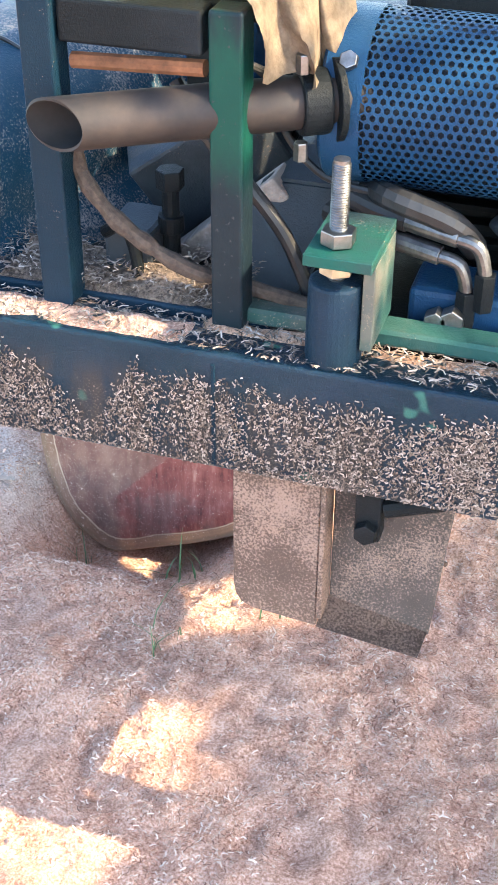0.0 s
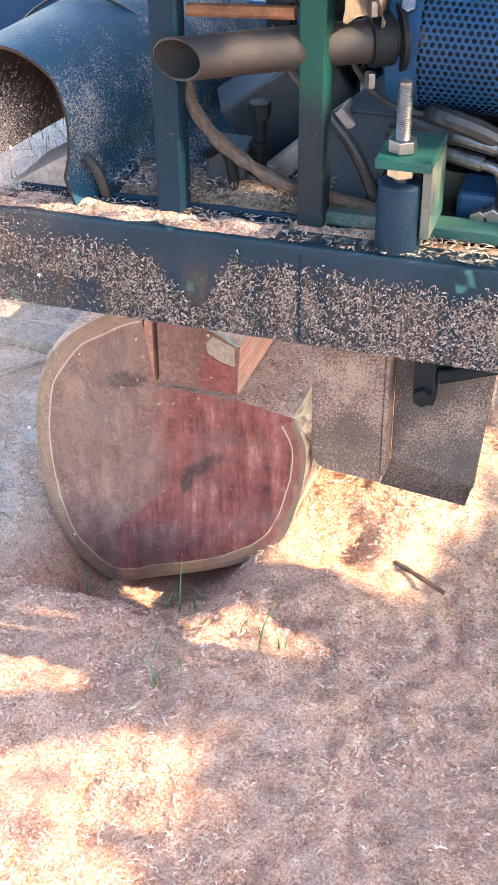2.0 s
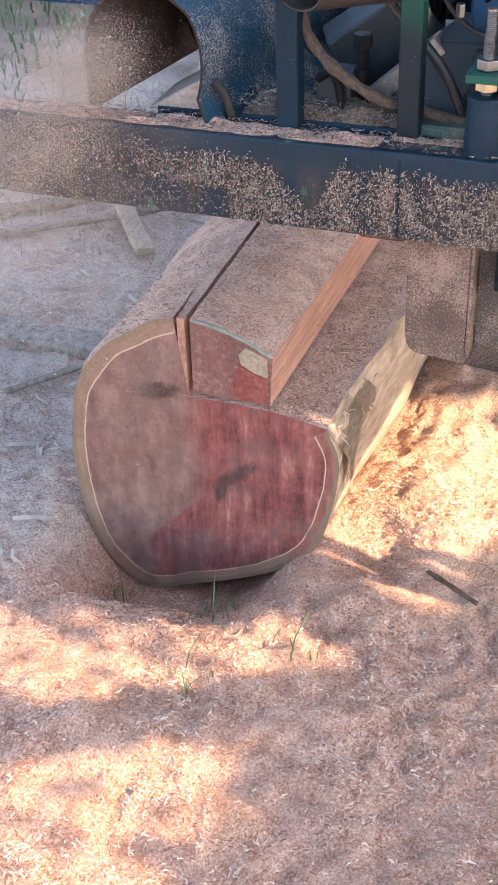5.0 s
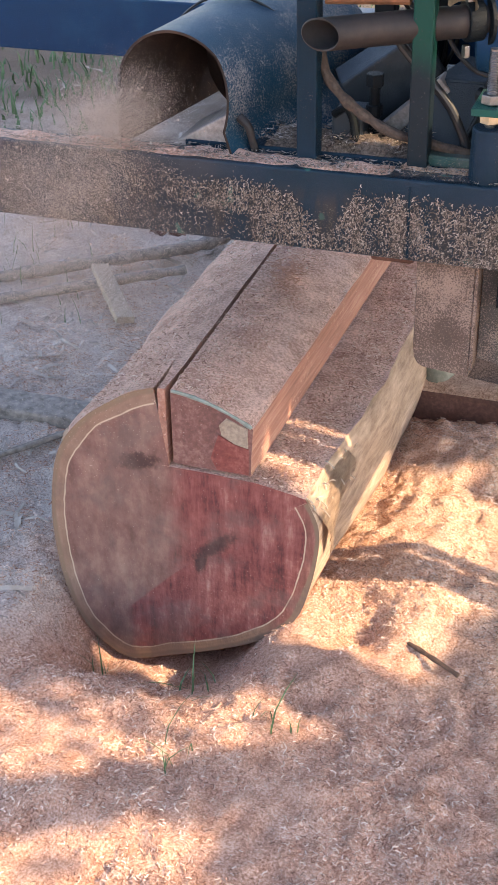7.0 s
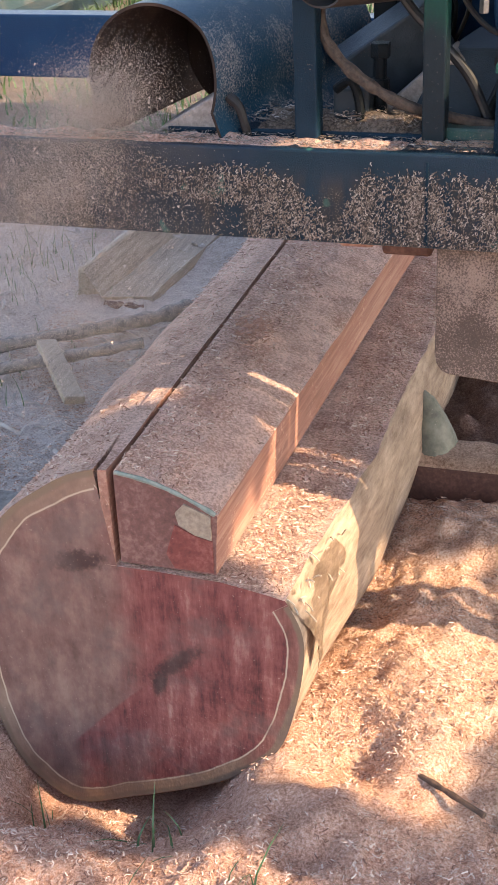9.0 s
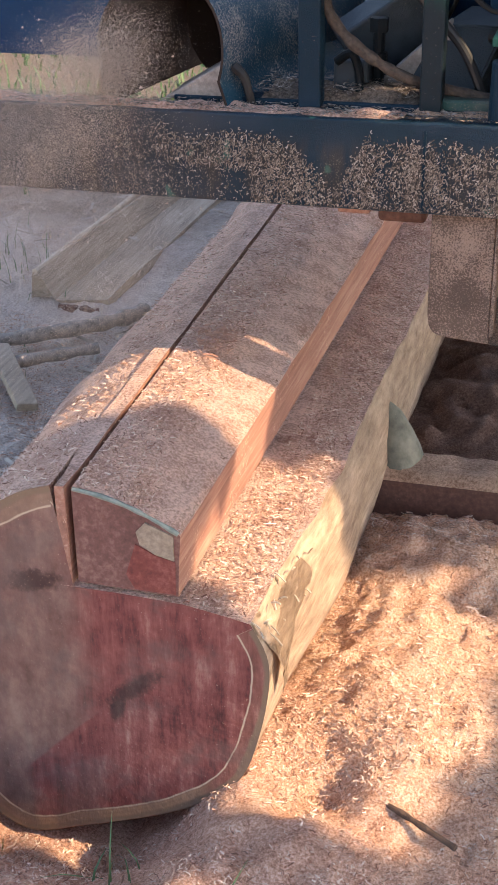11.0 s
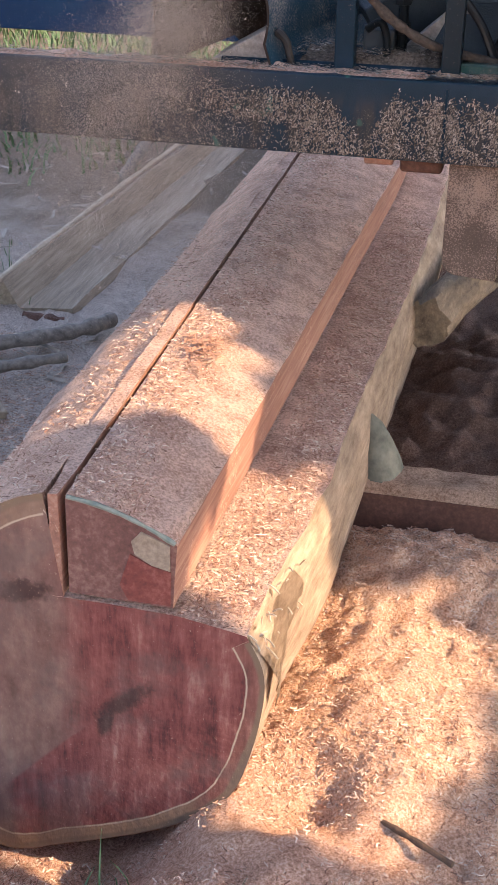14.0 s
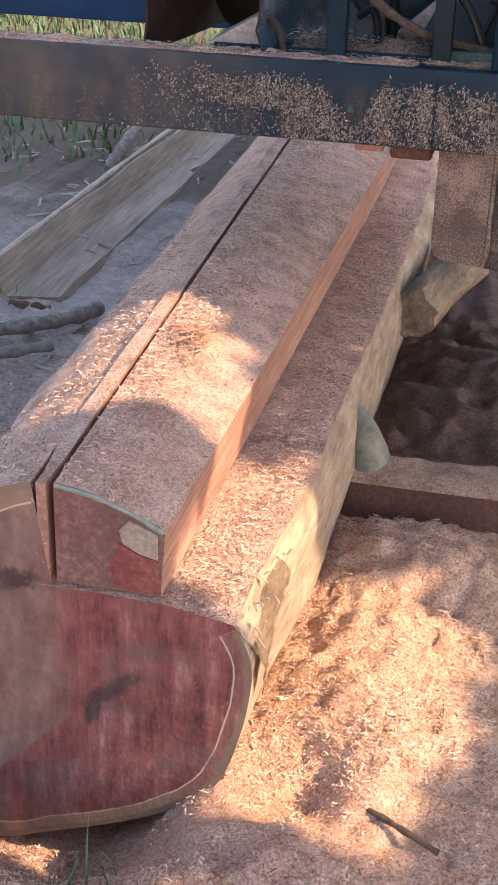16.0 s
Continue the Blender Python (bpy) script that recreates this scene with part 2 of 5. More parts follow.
def sawn_wood(name, tint=(0.42, 0.20, 0.14), light=(0.60, 0.37, 0.26), dust=0.0):
    m, nt, p, co = material(name)
    grain = noise_tex(nt, stretch(nt, co, (1, 0.05, 1)), 120, 5, 0.65)
    big = noise_tex(nt, stretch(nt, co, (1, 0.25, 1)), 12, 4)
    h = math_node(nt, "ADD", math_node(nt, "MULTIPLY", grain, 0.6), math_node(nt, "MULTIPLY", big, 0.4))
    c = ramp(nt, h, [(0.32, tuple(v * 0.55 for v in tint)), (0.5, tint), (0.68, light)])
    if dust:
        d = step(nt, math_node(nt, "ADD", math_node(nt, "MULTIPLY", noise_tex(nt, co, 180, 4, 0.75), 0.6), math_node(nt, "MULTIPLY", noise_tex(nt, co, 10, 3), 0.4)), 0.66 - 0.3 * dust, 0.74 - 0.3 * dust)
        c = mix(nt, d, c, (0.60, 0.38, 0.28))
    finish(nt, p, c, 0.8, 0.0, h, 0.35, 0.003)
    return m


def bark_material(name="log_bark", lo=(0.14, 0.085, 0.055), hi=(0.52, 0.35, 0.255)):
    m, nt, p, co = material(name)
    f = noise_tex(nt, stretch(nt, co, (1, 0.3, 1)), 26, 7, 0.7)
    f2 = noise_tex(nt, stretch(nt, co, (1, 0.18, 1)), 120, 4, 0.7)
    h = math_node(nt, "ADD", math_node(nt, "MULTIPLY", f, 0.7), math_node(nt, "MULTIPLY", f2, 0.3))
    finish(nt, p, ramp(nt, h, [(0.34, lo), (0.5, tuple((a + b) / 2 for a, b in zip(lo, hi))), (0.62, hi)]), 0.9, 0.0, h, 0.8, 0.01)
    return m


def simple(name, a, b, rough=0.5, metal=0.0, scale=40, bump=0.2):
    m, nt, p, co = material(name)
    n = noise_tex(nt, co, scale, 5, 0.65)
    finish(nt, p, ramp(nt, n, [(0.3, a), (0.7, b)]), rough, metal, n, bump, 0.003)
    return m


NAVY = (0.0020, 0.018, 0.034)
M_BEAM = crusted("crusted_beam_paint", NAVY)
M_NAVY = painted("navy_paint", NAVY, (0.010, 0.030, 0.055), -0.15)
M_NAVY_CLEAN = painted("navy_paint_clean", (0.008, 0.045, 0.11), (0.012, 0.06, 0.13), -0.35, 0.3)
M_HOOD = painted("hood_blue_steel", (0.006, 0.048, 0.088), (0.04, 0.085, 0.115), 0.36, 0.38, dustcol=(0.33, 0.29, 0.27))
M_HOOD_IN = painted("hood_inside_caked", (0.04, 0.025, 0.02), (0.09, 0.055, 0.04), -0.05, 0.8)
M_GREEN = painted("green_paint", (0.008, 0.085, 0.066), (0.03, 0.055, 0.06), -0.1, 0.4)
M_GREY = painted("grey_steel_plate", (0.055, 0.068, 0.08), (0.10, 0.115, 0.13), -0.1, 0.5, metal=0.3)
M_DARK = painted("dark_engine_steel", (0.004, 0.007, 0.009), (0.012, 0.017, 0.021), -0.3, 0.5)
M_GUARD = painted("dusty_guard_steel", (0.11, 0.077, 0.062), (0.16, 0.115, 0.09), 0.55, 0.75, dustcol=(0.29, 0.205, 0.165))
M_GUARD_IN = painted("guard_inside_steel", (0.075, 0.066, 0.06), (0.12, 0.10, 0.09), 0.4, 0.6, dustcol=(0.27, 0.205, 0.17))
M_RUST = simple("rusty_pipe", (0.006, 0.007, 0.009), (0.038, 0.027, 0.023), 0.65, 0.1, 22)
M_BLACK = simple("soot_black", (0.003, 0.003, 0.003), (0.012, 0.010, 0.010), 0.9)
M_CHROME = simple("zinc_bolt", (0.15, 0.155, 0.16), (0.30, 0.31, 0.32), 0.4, 1.0, 90, 0.1)
M_RUBBER = simple("black_rubber", (0.010, 0.011, 0.012), (0.03, 0.03, 0.032), 0.45, 0.0, 60)
M_HOSE = simple("dusty_hose", (0.03, 0.022, 0.018), (0.10, 0.072, 0.055), 0.9, 0.0, 120, 0.6)
M_YELLOW = simple("yellow_plastic", (0.50, 0.38, 0.07), (0.66, 0.53, 0.16), 0.35, 0.0, 12, 0.05)
M_CLOTH = simple("dirty_cloth", (0.16, 0.12, 0.085), (0.36, 0.28, 0.20), 0.95, 0.0, 70, 0.5)
M_DUST = sawdust("sawdust_heap")
M_DECKDUST = sawdust("grey_deck_dust", (0.07, 0.052, 0.043), (0.30, 0.225, 0.18))
M_DUST_ORANGE = sawdust("fresh_sawdust", (0.47, 0.25, 0.185), (0.90, 0.61, 0.49))
M_GROUND = ground_material()
M_END = end_grain()
M_LEDGE = sawdust("sawn_face_dusty", (0.40, 0.205, 0.15), (0.88, 0.59, 0.47))
M_SAWN = sawn_wood("sawn_face", (0.33, 0.155, 0.11), (0.48, 0.29, 0.21), 0.3)
M_BARK = bark_material()
M_FLANK = bark_material("pale_debarked_flank", (0.16, 0.10, 0.065), (0.47, 0.335, 0.235))
M_SPLIT = simple("pale_split_wood", (0.34, 0.27, 0.20), (0.56, 0.47, 0.37), 0.85, 0.0, 40)
M_SLAB = sawn_wood("weathered_slab", (0.30, 0.23, 0.17), (0.46, 0.37, 0.28), 0.15)
M_TIMBER = sawn_wood("dark_red_timber", (0.105, 0.045, 0.032), (0.18, 0.085, 0.06), 0.0)
def chip_material():
    m, nt, p, co = material("wood_shavings")
    each = nt.nodes.new("ShaderNodeNewGeometry").outputs["Random Per Island"]
    finish(nt, p, ramp(nt, each, [(0.0, (0.20, 0.085, 0.055)), (0.35, (0.46, 0.25, 0.17)), (0.7, (0.66, 0.44, 0.33)), (1.0, (0.88, 0.72, 0.60))]), 0.9)
    return m


M_CHIP = chip_material()


def flake_material():
    m, nt, p, co = material("stuck_flakes")
    each = nt.nodes.new("ShaderNodeNewGeometry").outputs["Random Per Island"]
    finish(nt, p, ramp(nt, each, [(0.0, (0.06, 0.045, 0.036)), (0.35, (0.17, 0.13, 0.105)), (0.8, (0.34, 0.275, 0.23)), (1.0, (0.52, 0.44, 0.38))]), 0.9)
    return m


M_FLAKE = flake_material()
M_STICK = simple("grey_sticks", (0.10, 0.085, 0.075), (0.30, 0.26, 0.23), 0.9, 0.0, 60)
M_GRASS = simple("grass_blades", (0.04, 0.095, 0.035), (0.10, 0.17, 0.065), 0.6, 0.0, 8)
M_LEAF = simple("tree_leaves", (0.03, 0.07, 0.02), (0.08, 0.13, 0.04), 0.6, 0.0, 6)
M_RAIL = painted("rail_steel", (0.05, 0.085, 0.095), (0.13, 0.13, 0.12), 0.05, 0.45, metal=0.3)


# ---------------------------------------------------------------- mesh helpers
def part(name, bm, mat, parent, label="", smooth=None, tags=()):
    me = bpy.data.meshes.new(name)
    bm.normal_update()
    bm.to_mesh(me)
    bm.free()
    for x in (mat if isinstance(mat, (list, tuple)) else [mat]):
        me.materials.append(x)
    if smooth:
        me.polygons.foreach_set("use_smooth", [True] * len(me.polygons))
        me.set_sharp_from_angle(angle=radians(smooth))
    ob = new(name, me)
    if parent:
        ob.parent = parent
    if label:
        tagged(ob, label)
    return ob


def thing(name, label, category, at=(0, 0, 0), group=""):
    ob = new(name)
    ob.location = at
    ob.empty_display_size = 0.05
    return tagged(ob, label, category, group)


def box(x0, x1, y0, y1, z0, z1, bevel=0.002, bm=None, seg=2):
    own = bm is None
    bm = bmesh.new() if own else bm
    made = bmesh.ops.create_cube(bm, size=1, matrix=Matrix.Translation(((x0 + x1) / 2, (y0 + y1) / 2, (z0 + z1) / 2)) @ Matrix.Diagonal((x1 - x0, y1 - y0, z1 - z0, 1)))
    if bevel:
        edges = list({e for v in made["verts"] for e in v.link_edges})
        bmesh.ops.bevel(bm, geom=edges, offset=bevel, segments=seg, affect="EDGES", profile=0.5)
    return bm


def rod(a, b, r, n=20, r2=None, bm=None, bevel=0.0):
    bm = bm or bmesh.new()
    a, b = Vector(a), Vector(b)
    m = Matrix.Translation((a + b) / 2) @ (b - a).to_track_quat("Z", "Y").to_matrix().to_4x4()
    made = bmesh.ops.create_cone(bm, cap_ends=True, segments=n, radius1=r, radius2=r if r2 is None else r2, depth=(b - a).length, matrix=m)
    if bevel:
        edges = [e for e in {e for v in made["verts"] for e in v.link_edges} if any(len(f.verts) > 4 for f in e.link_faces)]
        bmesh.ops.bevel(bm, geom=edges, offset=bevel, segments=2, affect="EDGES", profile=0.5)
    return bm


def swept(points, r, n=10, wob=0.0, bm=None):
    """A round hose or stick along a smooth line through the points."""
    bm = bm or bmesh.new()
    pts = [Vector(p) for p in points]
    line = []
    for i in range(len(pts) - 1):
        p0, p1, p2, p3 = pts[max(i - 1, 0)], pts[i], pts[i + 1], pts[min(i + 2, len(pts) - 1)]
        for k in range(6):
            t = k / 6
            line.append(0.5 * (2 * p1 + (p2 - p0) * t + (2 * p0 - 5 * p1 + 4 * p2 - p3) * t * t + (3 * p1 - p0 - 3 * p2 + p3) * t ** 3))
    line.append(pts[-1])
    rings = []
    for i, p in enumerate(line):
        d = (line[min(i + 1, len(line) - 1)] - line[max(i - 1, 0)]).normalized()
        u = d.cross(Vector((0.31, 0.2, 0.93))).normalized()
        v = d.cross(u)
        rr = r * (1 + wob * noise.noise(p * 60))
        rings.append([bm.verts.new(p + rr * (math.cos(a) * u + math.sin(a) * v)) for a in [2 * math.pi * k / n for k in range(n)]])
    for a, b in zip(rings, rings[1:]):
        for k in range(n):
            bm.faces.new((a[k], a[(k + 1) % n], b[(k + 1) % n], b[k]))
    bm.faces.new(rings[0][::-1])
    bm.faces.new(rings[-1])
    return bm


def slab(outline, y0, y1, bevel=0.001):
    """An outline in x and z, drawn out from y0 to y1."""
    bm = bmesh.new()
    f = bm.faces.new([bm.verts.new((x, y0, z)) for x, z in outline])
    out = bmesh.ops.extrude_face_region(bm, geom=[f])
    bmesh.ops.translate(bm, vec=(0, y1 - y0, 0), verts=[v for v in out["geom"] if isinstance(v, bmesh.types.BMVert)])
    bmesh.ops.recalc_face_normals(bm, faces=bm.faces)
    if bevel:
        bmesh.ops.bevel(bm, geom=list(bm.edges), offset=bevel, segments=1, affect="EDGES")
    return bm


# ---------------------------------------------------------------- ground
def bump2(x, y, cx, cy, rx, ry):
    return math.exp(-((x - cx) / rx) ** 2 - ((y - cy) / ry) ** 2)


def smooth(v, a, b):
    t = min(max((v - a) / (b - a), 0.0), 1.0)
    return t * t * (3 - 2 * t)


def ground_height(x, y):
    near = smooth(4.0 - max(abs(x), abs(y - 0.5)), 0.0, 2.0)
    h = 0.018 * noise.noise((x * 3.1, y * 3.1, 1.7)) + 0.10 * (1 - near) * noise.noise((x * 0.4, y * 0.4, 5.1))
    h += near * (0.010 * noise.noise((x * 11, y * 11, 3.3)) + 0.011 * noise.noise((x * 29, y * 29, 9.1)) + 0.006 * noise.noise((x * 70, y * 70, 2.1)))
    h += near * 0.010 * max(0.0, noise.noise((x * 17, y * 17, 6.6))) * (1.0 if x > -0.3 else 0.5)
    trench = smooth(x, -0.29, -0.14) * smooth(0.20 - x, 0.0, 0.20) * smooth(y, -0.27, -0.02) * smooth(4.4 - y, 0, 0.5)
    h -= 0.172 * trench
    h += 0.085 * bump2(x, y, 0.37, 0.50, 0.17, 0.13) + 0.018 * bump2(x, y, 0.30, 0.33, 0.05, 0.05) - 0.045 * bump2(x, y, 0.285, 0.015, 0.055, 0.06) + 0.035 * bump2(x, y, 0.36, 0.18, 0.10, 0.18)
    h += 0.025 * bump2(x, y, 0.27, -0.10, 0.05, 0.06) + 0.02 * bump2(x, y, 0.16, -0.17, 0.05, 0.05)
    h += 0.10 * bump2(x, y, 0.55, 1.15, 0.35, 0.33)
    heap_on = bump2(x, y, 0.36, 0.45, 0.26, 0.30)
    h += heap_on * (0.016 * abs(noise.noise((x * 24, y * 24, 8.8))) + 0.010 * noise.noise((x * 55, y * 55, 4.4)))
    lumps = smooth(x, 0.18, 0.3) * smooth(y, 0.78, 0.95) * smooth(2.6 - y, 0, 0.5)
    h += lumps * (0.05 * abs(noise.noise((x * 9, y * 9, 2.8))) + 0.02 * noise.noise((x * 26, y * 26, 7.4)))
    h += 0.022 * bump2(x, y, 0.20, -0.30, 0.10, 0.07) + 0.02 * bump2(x, y, 0.0, -0.47, 0.2, 0.05)
    h += 0.05 * bump2(x, y, -0.95, 1.9, 0.25, 0.6)
    return h


def spaced(lo, hi, s, far):
    mid = list(np.arange(lo, hi, s))
    d, out, v = s, [], hi
    while v < far:
        out.append(v)
        d *= 1.22
        v += d
    out.append(far)
    d, v, back = s * 1.22, lo - s, []
    while v > -far:
        back.append(v)
        d *= 1.22
        v -= d
    back.append(-far)
    return back[::-1] + mid + out


def build_ground():
    xs, ys = spaced(-1.1, 0.95, 0.010, 70.0), spaced(-0.85, 1.3, 0.010, 70.0)
    verts = [(x, y, ground_height(x, y)) for y in ys for x in xs]
    w = len(xs)
    faces = [(j * w + i, j * w + i + 1, (j + 1) * w + i + 1, (j + 1) * w + i) for j in range(len(ys) - 1) for i in range(w - 1)]
    me = bpy.data.meshes.new("ground")
    me.from_pydata(verts, [], faces)
    me.polygons.foreach_set("use_smooth", [True] * len(faces))
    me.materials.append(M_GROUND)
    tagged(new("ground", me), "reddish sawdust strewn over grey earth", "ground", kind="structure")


build_ground()


# ---------------------------------------------------------------- the log and what was cut from it
LOG_END = 3.9


def bend(y):
    """How far the log's flank swells outwards along its length."""
    return 0.028 * smooth(y, 0.05, 0.45) + 0.022 * smooth(y, 0.55, 1.3)


def cant_x(x, y):
    """The sawn beam is a little wider at its far end."""
    return x + min(y, 1.7) * (-0.016 + 0.042 * (x + 0.0175) / 0.134)


def catmull(pts, n):
    out = []
    for i in range(len(pts) - 1):
        p0, p1, p2, p3 = (np.array(pts[k]) for k in (max(i - 1, 0), i, i + 1, min(i + 2, len(pts) - 1)))
        for k in range(n):
            t = k / n
            out.append(tuple(0.5 * (2 * p1 + (p2 - p0) * t + (2 * p0 - 5 * p1 + 4 * p2 - p3) * t * t + (3 * p1 - p0 - 3 * p2 + p3) * t ** 3)))
    return out + [tuple(pts[-1])]


def drawn_out(outline, kinds, ys, shape):
    """A bmesh of an outline in x and z drawn out along y; kinds: the material slot of each side; shape: the place of a point."""
    bm = bmesh.new()
    bm.verts.layers.float.new("rim")
    rings = [[bm.verts.new(shape(x, y, z, k)) for k, (x, z) in enumerate(outline)] for y in ys]
    n = len(outline)
    for a, b in zip(rings, rings[1:]):
        for k in range(n):
            f = bm.faces.new((a[k], b[k], b[(k + 1) % n], a[(k + 1) % n]))
            f.material_index = kinds[k]
    bm.faces.new(rings[-1][::-1]).material_index = 0
    return bm, rings[0]


def end_cap(bm, ring, centre, slot, arc_n, steps=12):
    """Concentric rings over the sawn end, with the share of the way to the bark in 'rim'."""
    lay = bm.verts.layers.float["rim"]
    n = len(ring)
    dup = [bm.verts.new(v.co) for v in ring]
    for k, v in enumerate(dup):
        v[lay] = 1.0 if k < arc_n else 0.7
    last = dup
    for s in range(1, steps):
        k = 1 - s / steps
        now = [bm.verts.new((centre[0] + (v.co.x - centre[0]) * k, v.co.y * k + centre[1] * (1 - k), centre[2] + (v.co.z - centre[2]) * k)) for v in dup]
        for v, rim in zip(now, dup):
            v[lay] = k * rim[lay]
        for i in range(n):
            bm.faces.new((last[i], last[(i + 1) % n], now[(i + 1) % n], now[i])).material_index = slot
        last = now
    c = bm.verts.new(centre)
    for i in range(n):
        bm.faces.new((last[i], last[(i + 1) % n], c)).material_index = slot


def build_log():
    arc = catmull([(-0.044, 0.400), (-0.080, 0.388), (-0.122, 0.362), (-0.175, 0.320), (-0.220, 0.255), (-0.240, 0.165), (-0.243, 0.075), (-0.229, -0.028), (-0.194, -0.108), (-0.125, -0.156),
                   (-0.04, -0.130), (0.06, -0.090), (0.125, -0.054), (0.183, 0.000), (0.209, 0.075), (0.222, 0.150), (0.220, 0.200), (0.200, 0.243)], 4)
    cut = [(0.188, 0.2455), (0.176, 0.248), (0.164, 0.250), (0.152, 0.252), (0.14, 0.254), (0.128, 0.256), (0.115, 0.258), (0.03, 0.261), (-0.044, 0.261), (-0.044, 0.33)]
    outline = arc + cut
    kinds = []
    for k, (x, z) in enumerate(outline):
        if k < len(arc) - 1:
            kinds.append(1 if (z > 0.30 and x < 0) else 2)
        else:
            kinds.append(3)
    na = len(arc)
    ys = [0.0, 0.004, 0.02] + list(np.arange(0.035, 1.7, 0.016)) + list(np.arange(1.7, LOG_END, 0.05))

    def shape(x, y, z, k):
        if k < na:
            u = Vector((x, 0, z - 0.12)).normalized()
            r = 0.010 * noise.noise((x * 9, y * 2.2, z * 9)) + 0.004 * noise.noise((x * 30, y * 9, z * 30)) if y > 0.01 else 0.0
            if x < -0.05 and z > 0.25:
                r += 0.006 * noise.noise((x * 20, y * 12, 4)) * smooth(y, 0, 0.1)
            x, z = x + u.x * r, z + u.z * r
            if k > 10:
                x += bend(y) * smooth(x, 0.0, 0.15)
            if k == na - 1:
                x += 0.006 * noise.noise((y * 14, 0, 3)) * smooth(y, 0, 0.1)
        elif x > 0.0:
            x += bend(y) * smooth(x, 0.0, 0.15)
            if x > 0.12 and y > 0.01:
                z += 0.005 * noise.noise((x * 40, y * 30, 2)) + 0.004 * noise.noise((x * 90, y * 70, 5))
        if x < 0 and z > 0.2:
            x -= 0.016 * min(y, 1.7) * smooth(x, -0.13, -0.05)
        return (x, y + (0.012 * (z - 0.2) if y == 0 else 0), z)

    bm, ring = drawn_out(outline, kinds, ys, shape)
    end_cap(bm, ring, (-0.005, 0.0, 0.125), 4, len(arc) - 1)
    log = thing("log", "large red-hearted log being sawn, with pale sapwood rim", "log")
    part("trunk", bm, [M_LEDGE, M_DUST_ORANGE, M_FLANK, M_LEDGE, M_END], log, "log body with sawdust on its back", 40)
    # sliver between the two saw kerfs
    bm, ring = drawn_out([(-0.0375, 0.40), (-0.0375, 0.262), (-0.0255, 0.262), (-0.0255, 0.401)], [0, 0, 0, 1], [0.002] + list(np.arange(0.03, LOG_END, 0.03)),
                         lambda x, y, z, k: (x + 0.0015 * noise.noise((0, y * 5, 1)) + ((-0.008 if x < -0.03 else 0.003) * smooth(y, 0.02, 0.12)) - 0.016 * min(y, 1.7), y, z + (0.004 * noise.noise((x, y * 9, 2)) if z > 0.3 else 0)))
    bm.faces.new(ring)
    part("thin_strip", bm, [M_SAWN, M_DUST_ORANGE], log, "thin strip left between two saw cuts")
    # torn strip of bark standing off the flank by the end, drawn out to a point below
    bm = bmesh.new()
    rows = []
    for j in range(15):
        y = -0.002 + j * 0.013
        row = []
        deep = 0.130 - 0.080 * smooth(j, 1, 12)
        for i in range(9):
            t = i / 8
            z = 0.240 - deep * t
            gap = (0.009 - 0.006 * j / 14) * (0.5 + 0.5 * math.sin(math.pi * t)) - 0.008 * max(0, 0.3 - t)
            x = 0.202 + 0.022 * smooth(t, 0, 0.5) + gap + bend(y) + 0.004 * noise.noise((y * 40, z * 40, 1))
            row.append(bm.verts.new((x, y + 0.05 * t * max(0, 1 - j / 6) + 0.006 * noise.noise((z * 70, j, 2)), z + (0.009 * noise.noise((y * 75, 3, 3)) if i == 0 else 0))))
        rows.append(row)
    for a, b in zip(rows, rows[1:]):
        for i in range(8):
            bm.faces.new((a[i], b[i], b[i + 1], a[i + 1]))
    bmesh.ops.solidify(bm, geom=list(bm.faces), thickness=0.005)
    part("loose_bark", bm, M_FLANK, log, "torn pale bark lifting off the flank", 50)
    # frayed fibres along the strip and the ledge
    rng = random.Random(41)
    for k in range(26):
        y = rng.uniform(0.0, 0.20)
        z = rng.uniform(0.19, 0.245)
        x = 0.208 + bend(y) + rng.uniform(0.0, 0.012)
        d = Vector((rng.uniform(-0.3, 0.7), rng.uniform(-1, 0.3), rng.uniform(-0.8, 0.5))).normalized() * rng.uniform(0.008, 0.024)
        part("fibre", swept([(x, y, z), tuple(Vector((x, y, z)) + d * 0.6 + Vector((0, 0, 0.002))), tuple(Vector((x, y, z)) + d)], 0.0011, 5), M_SPLIT, log)


build_log()


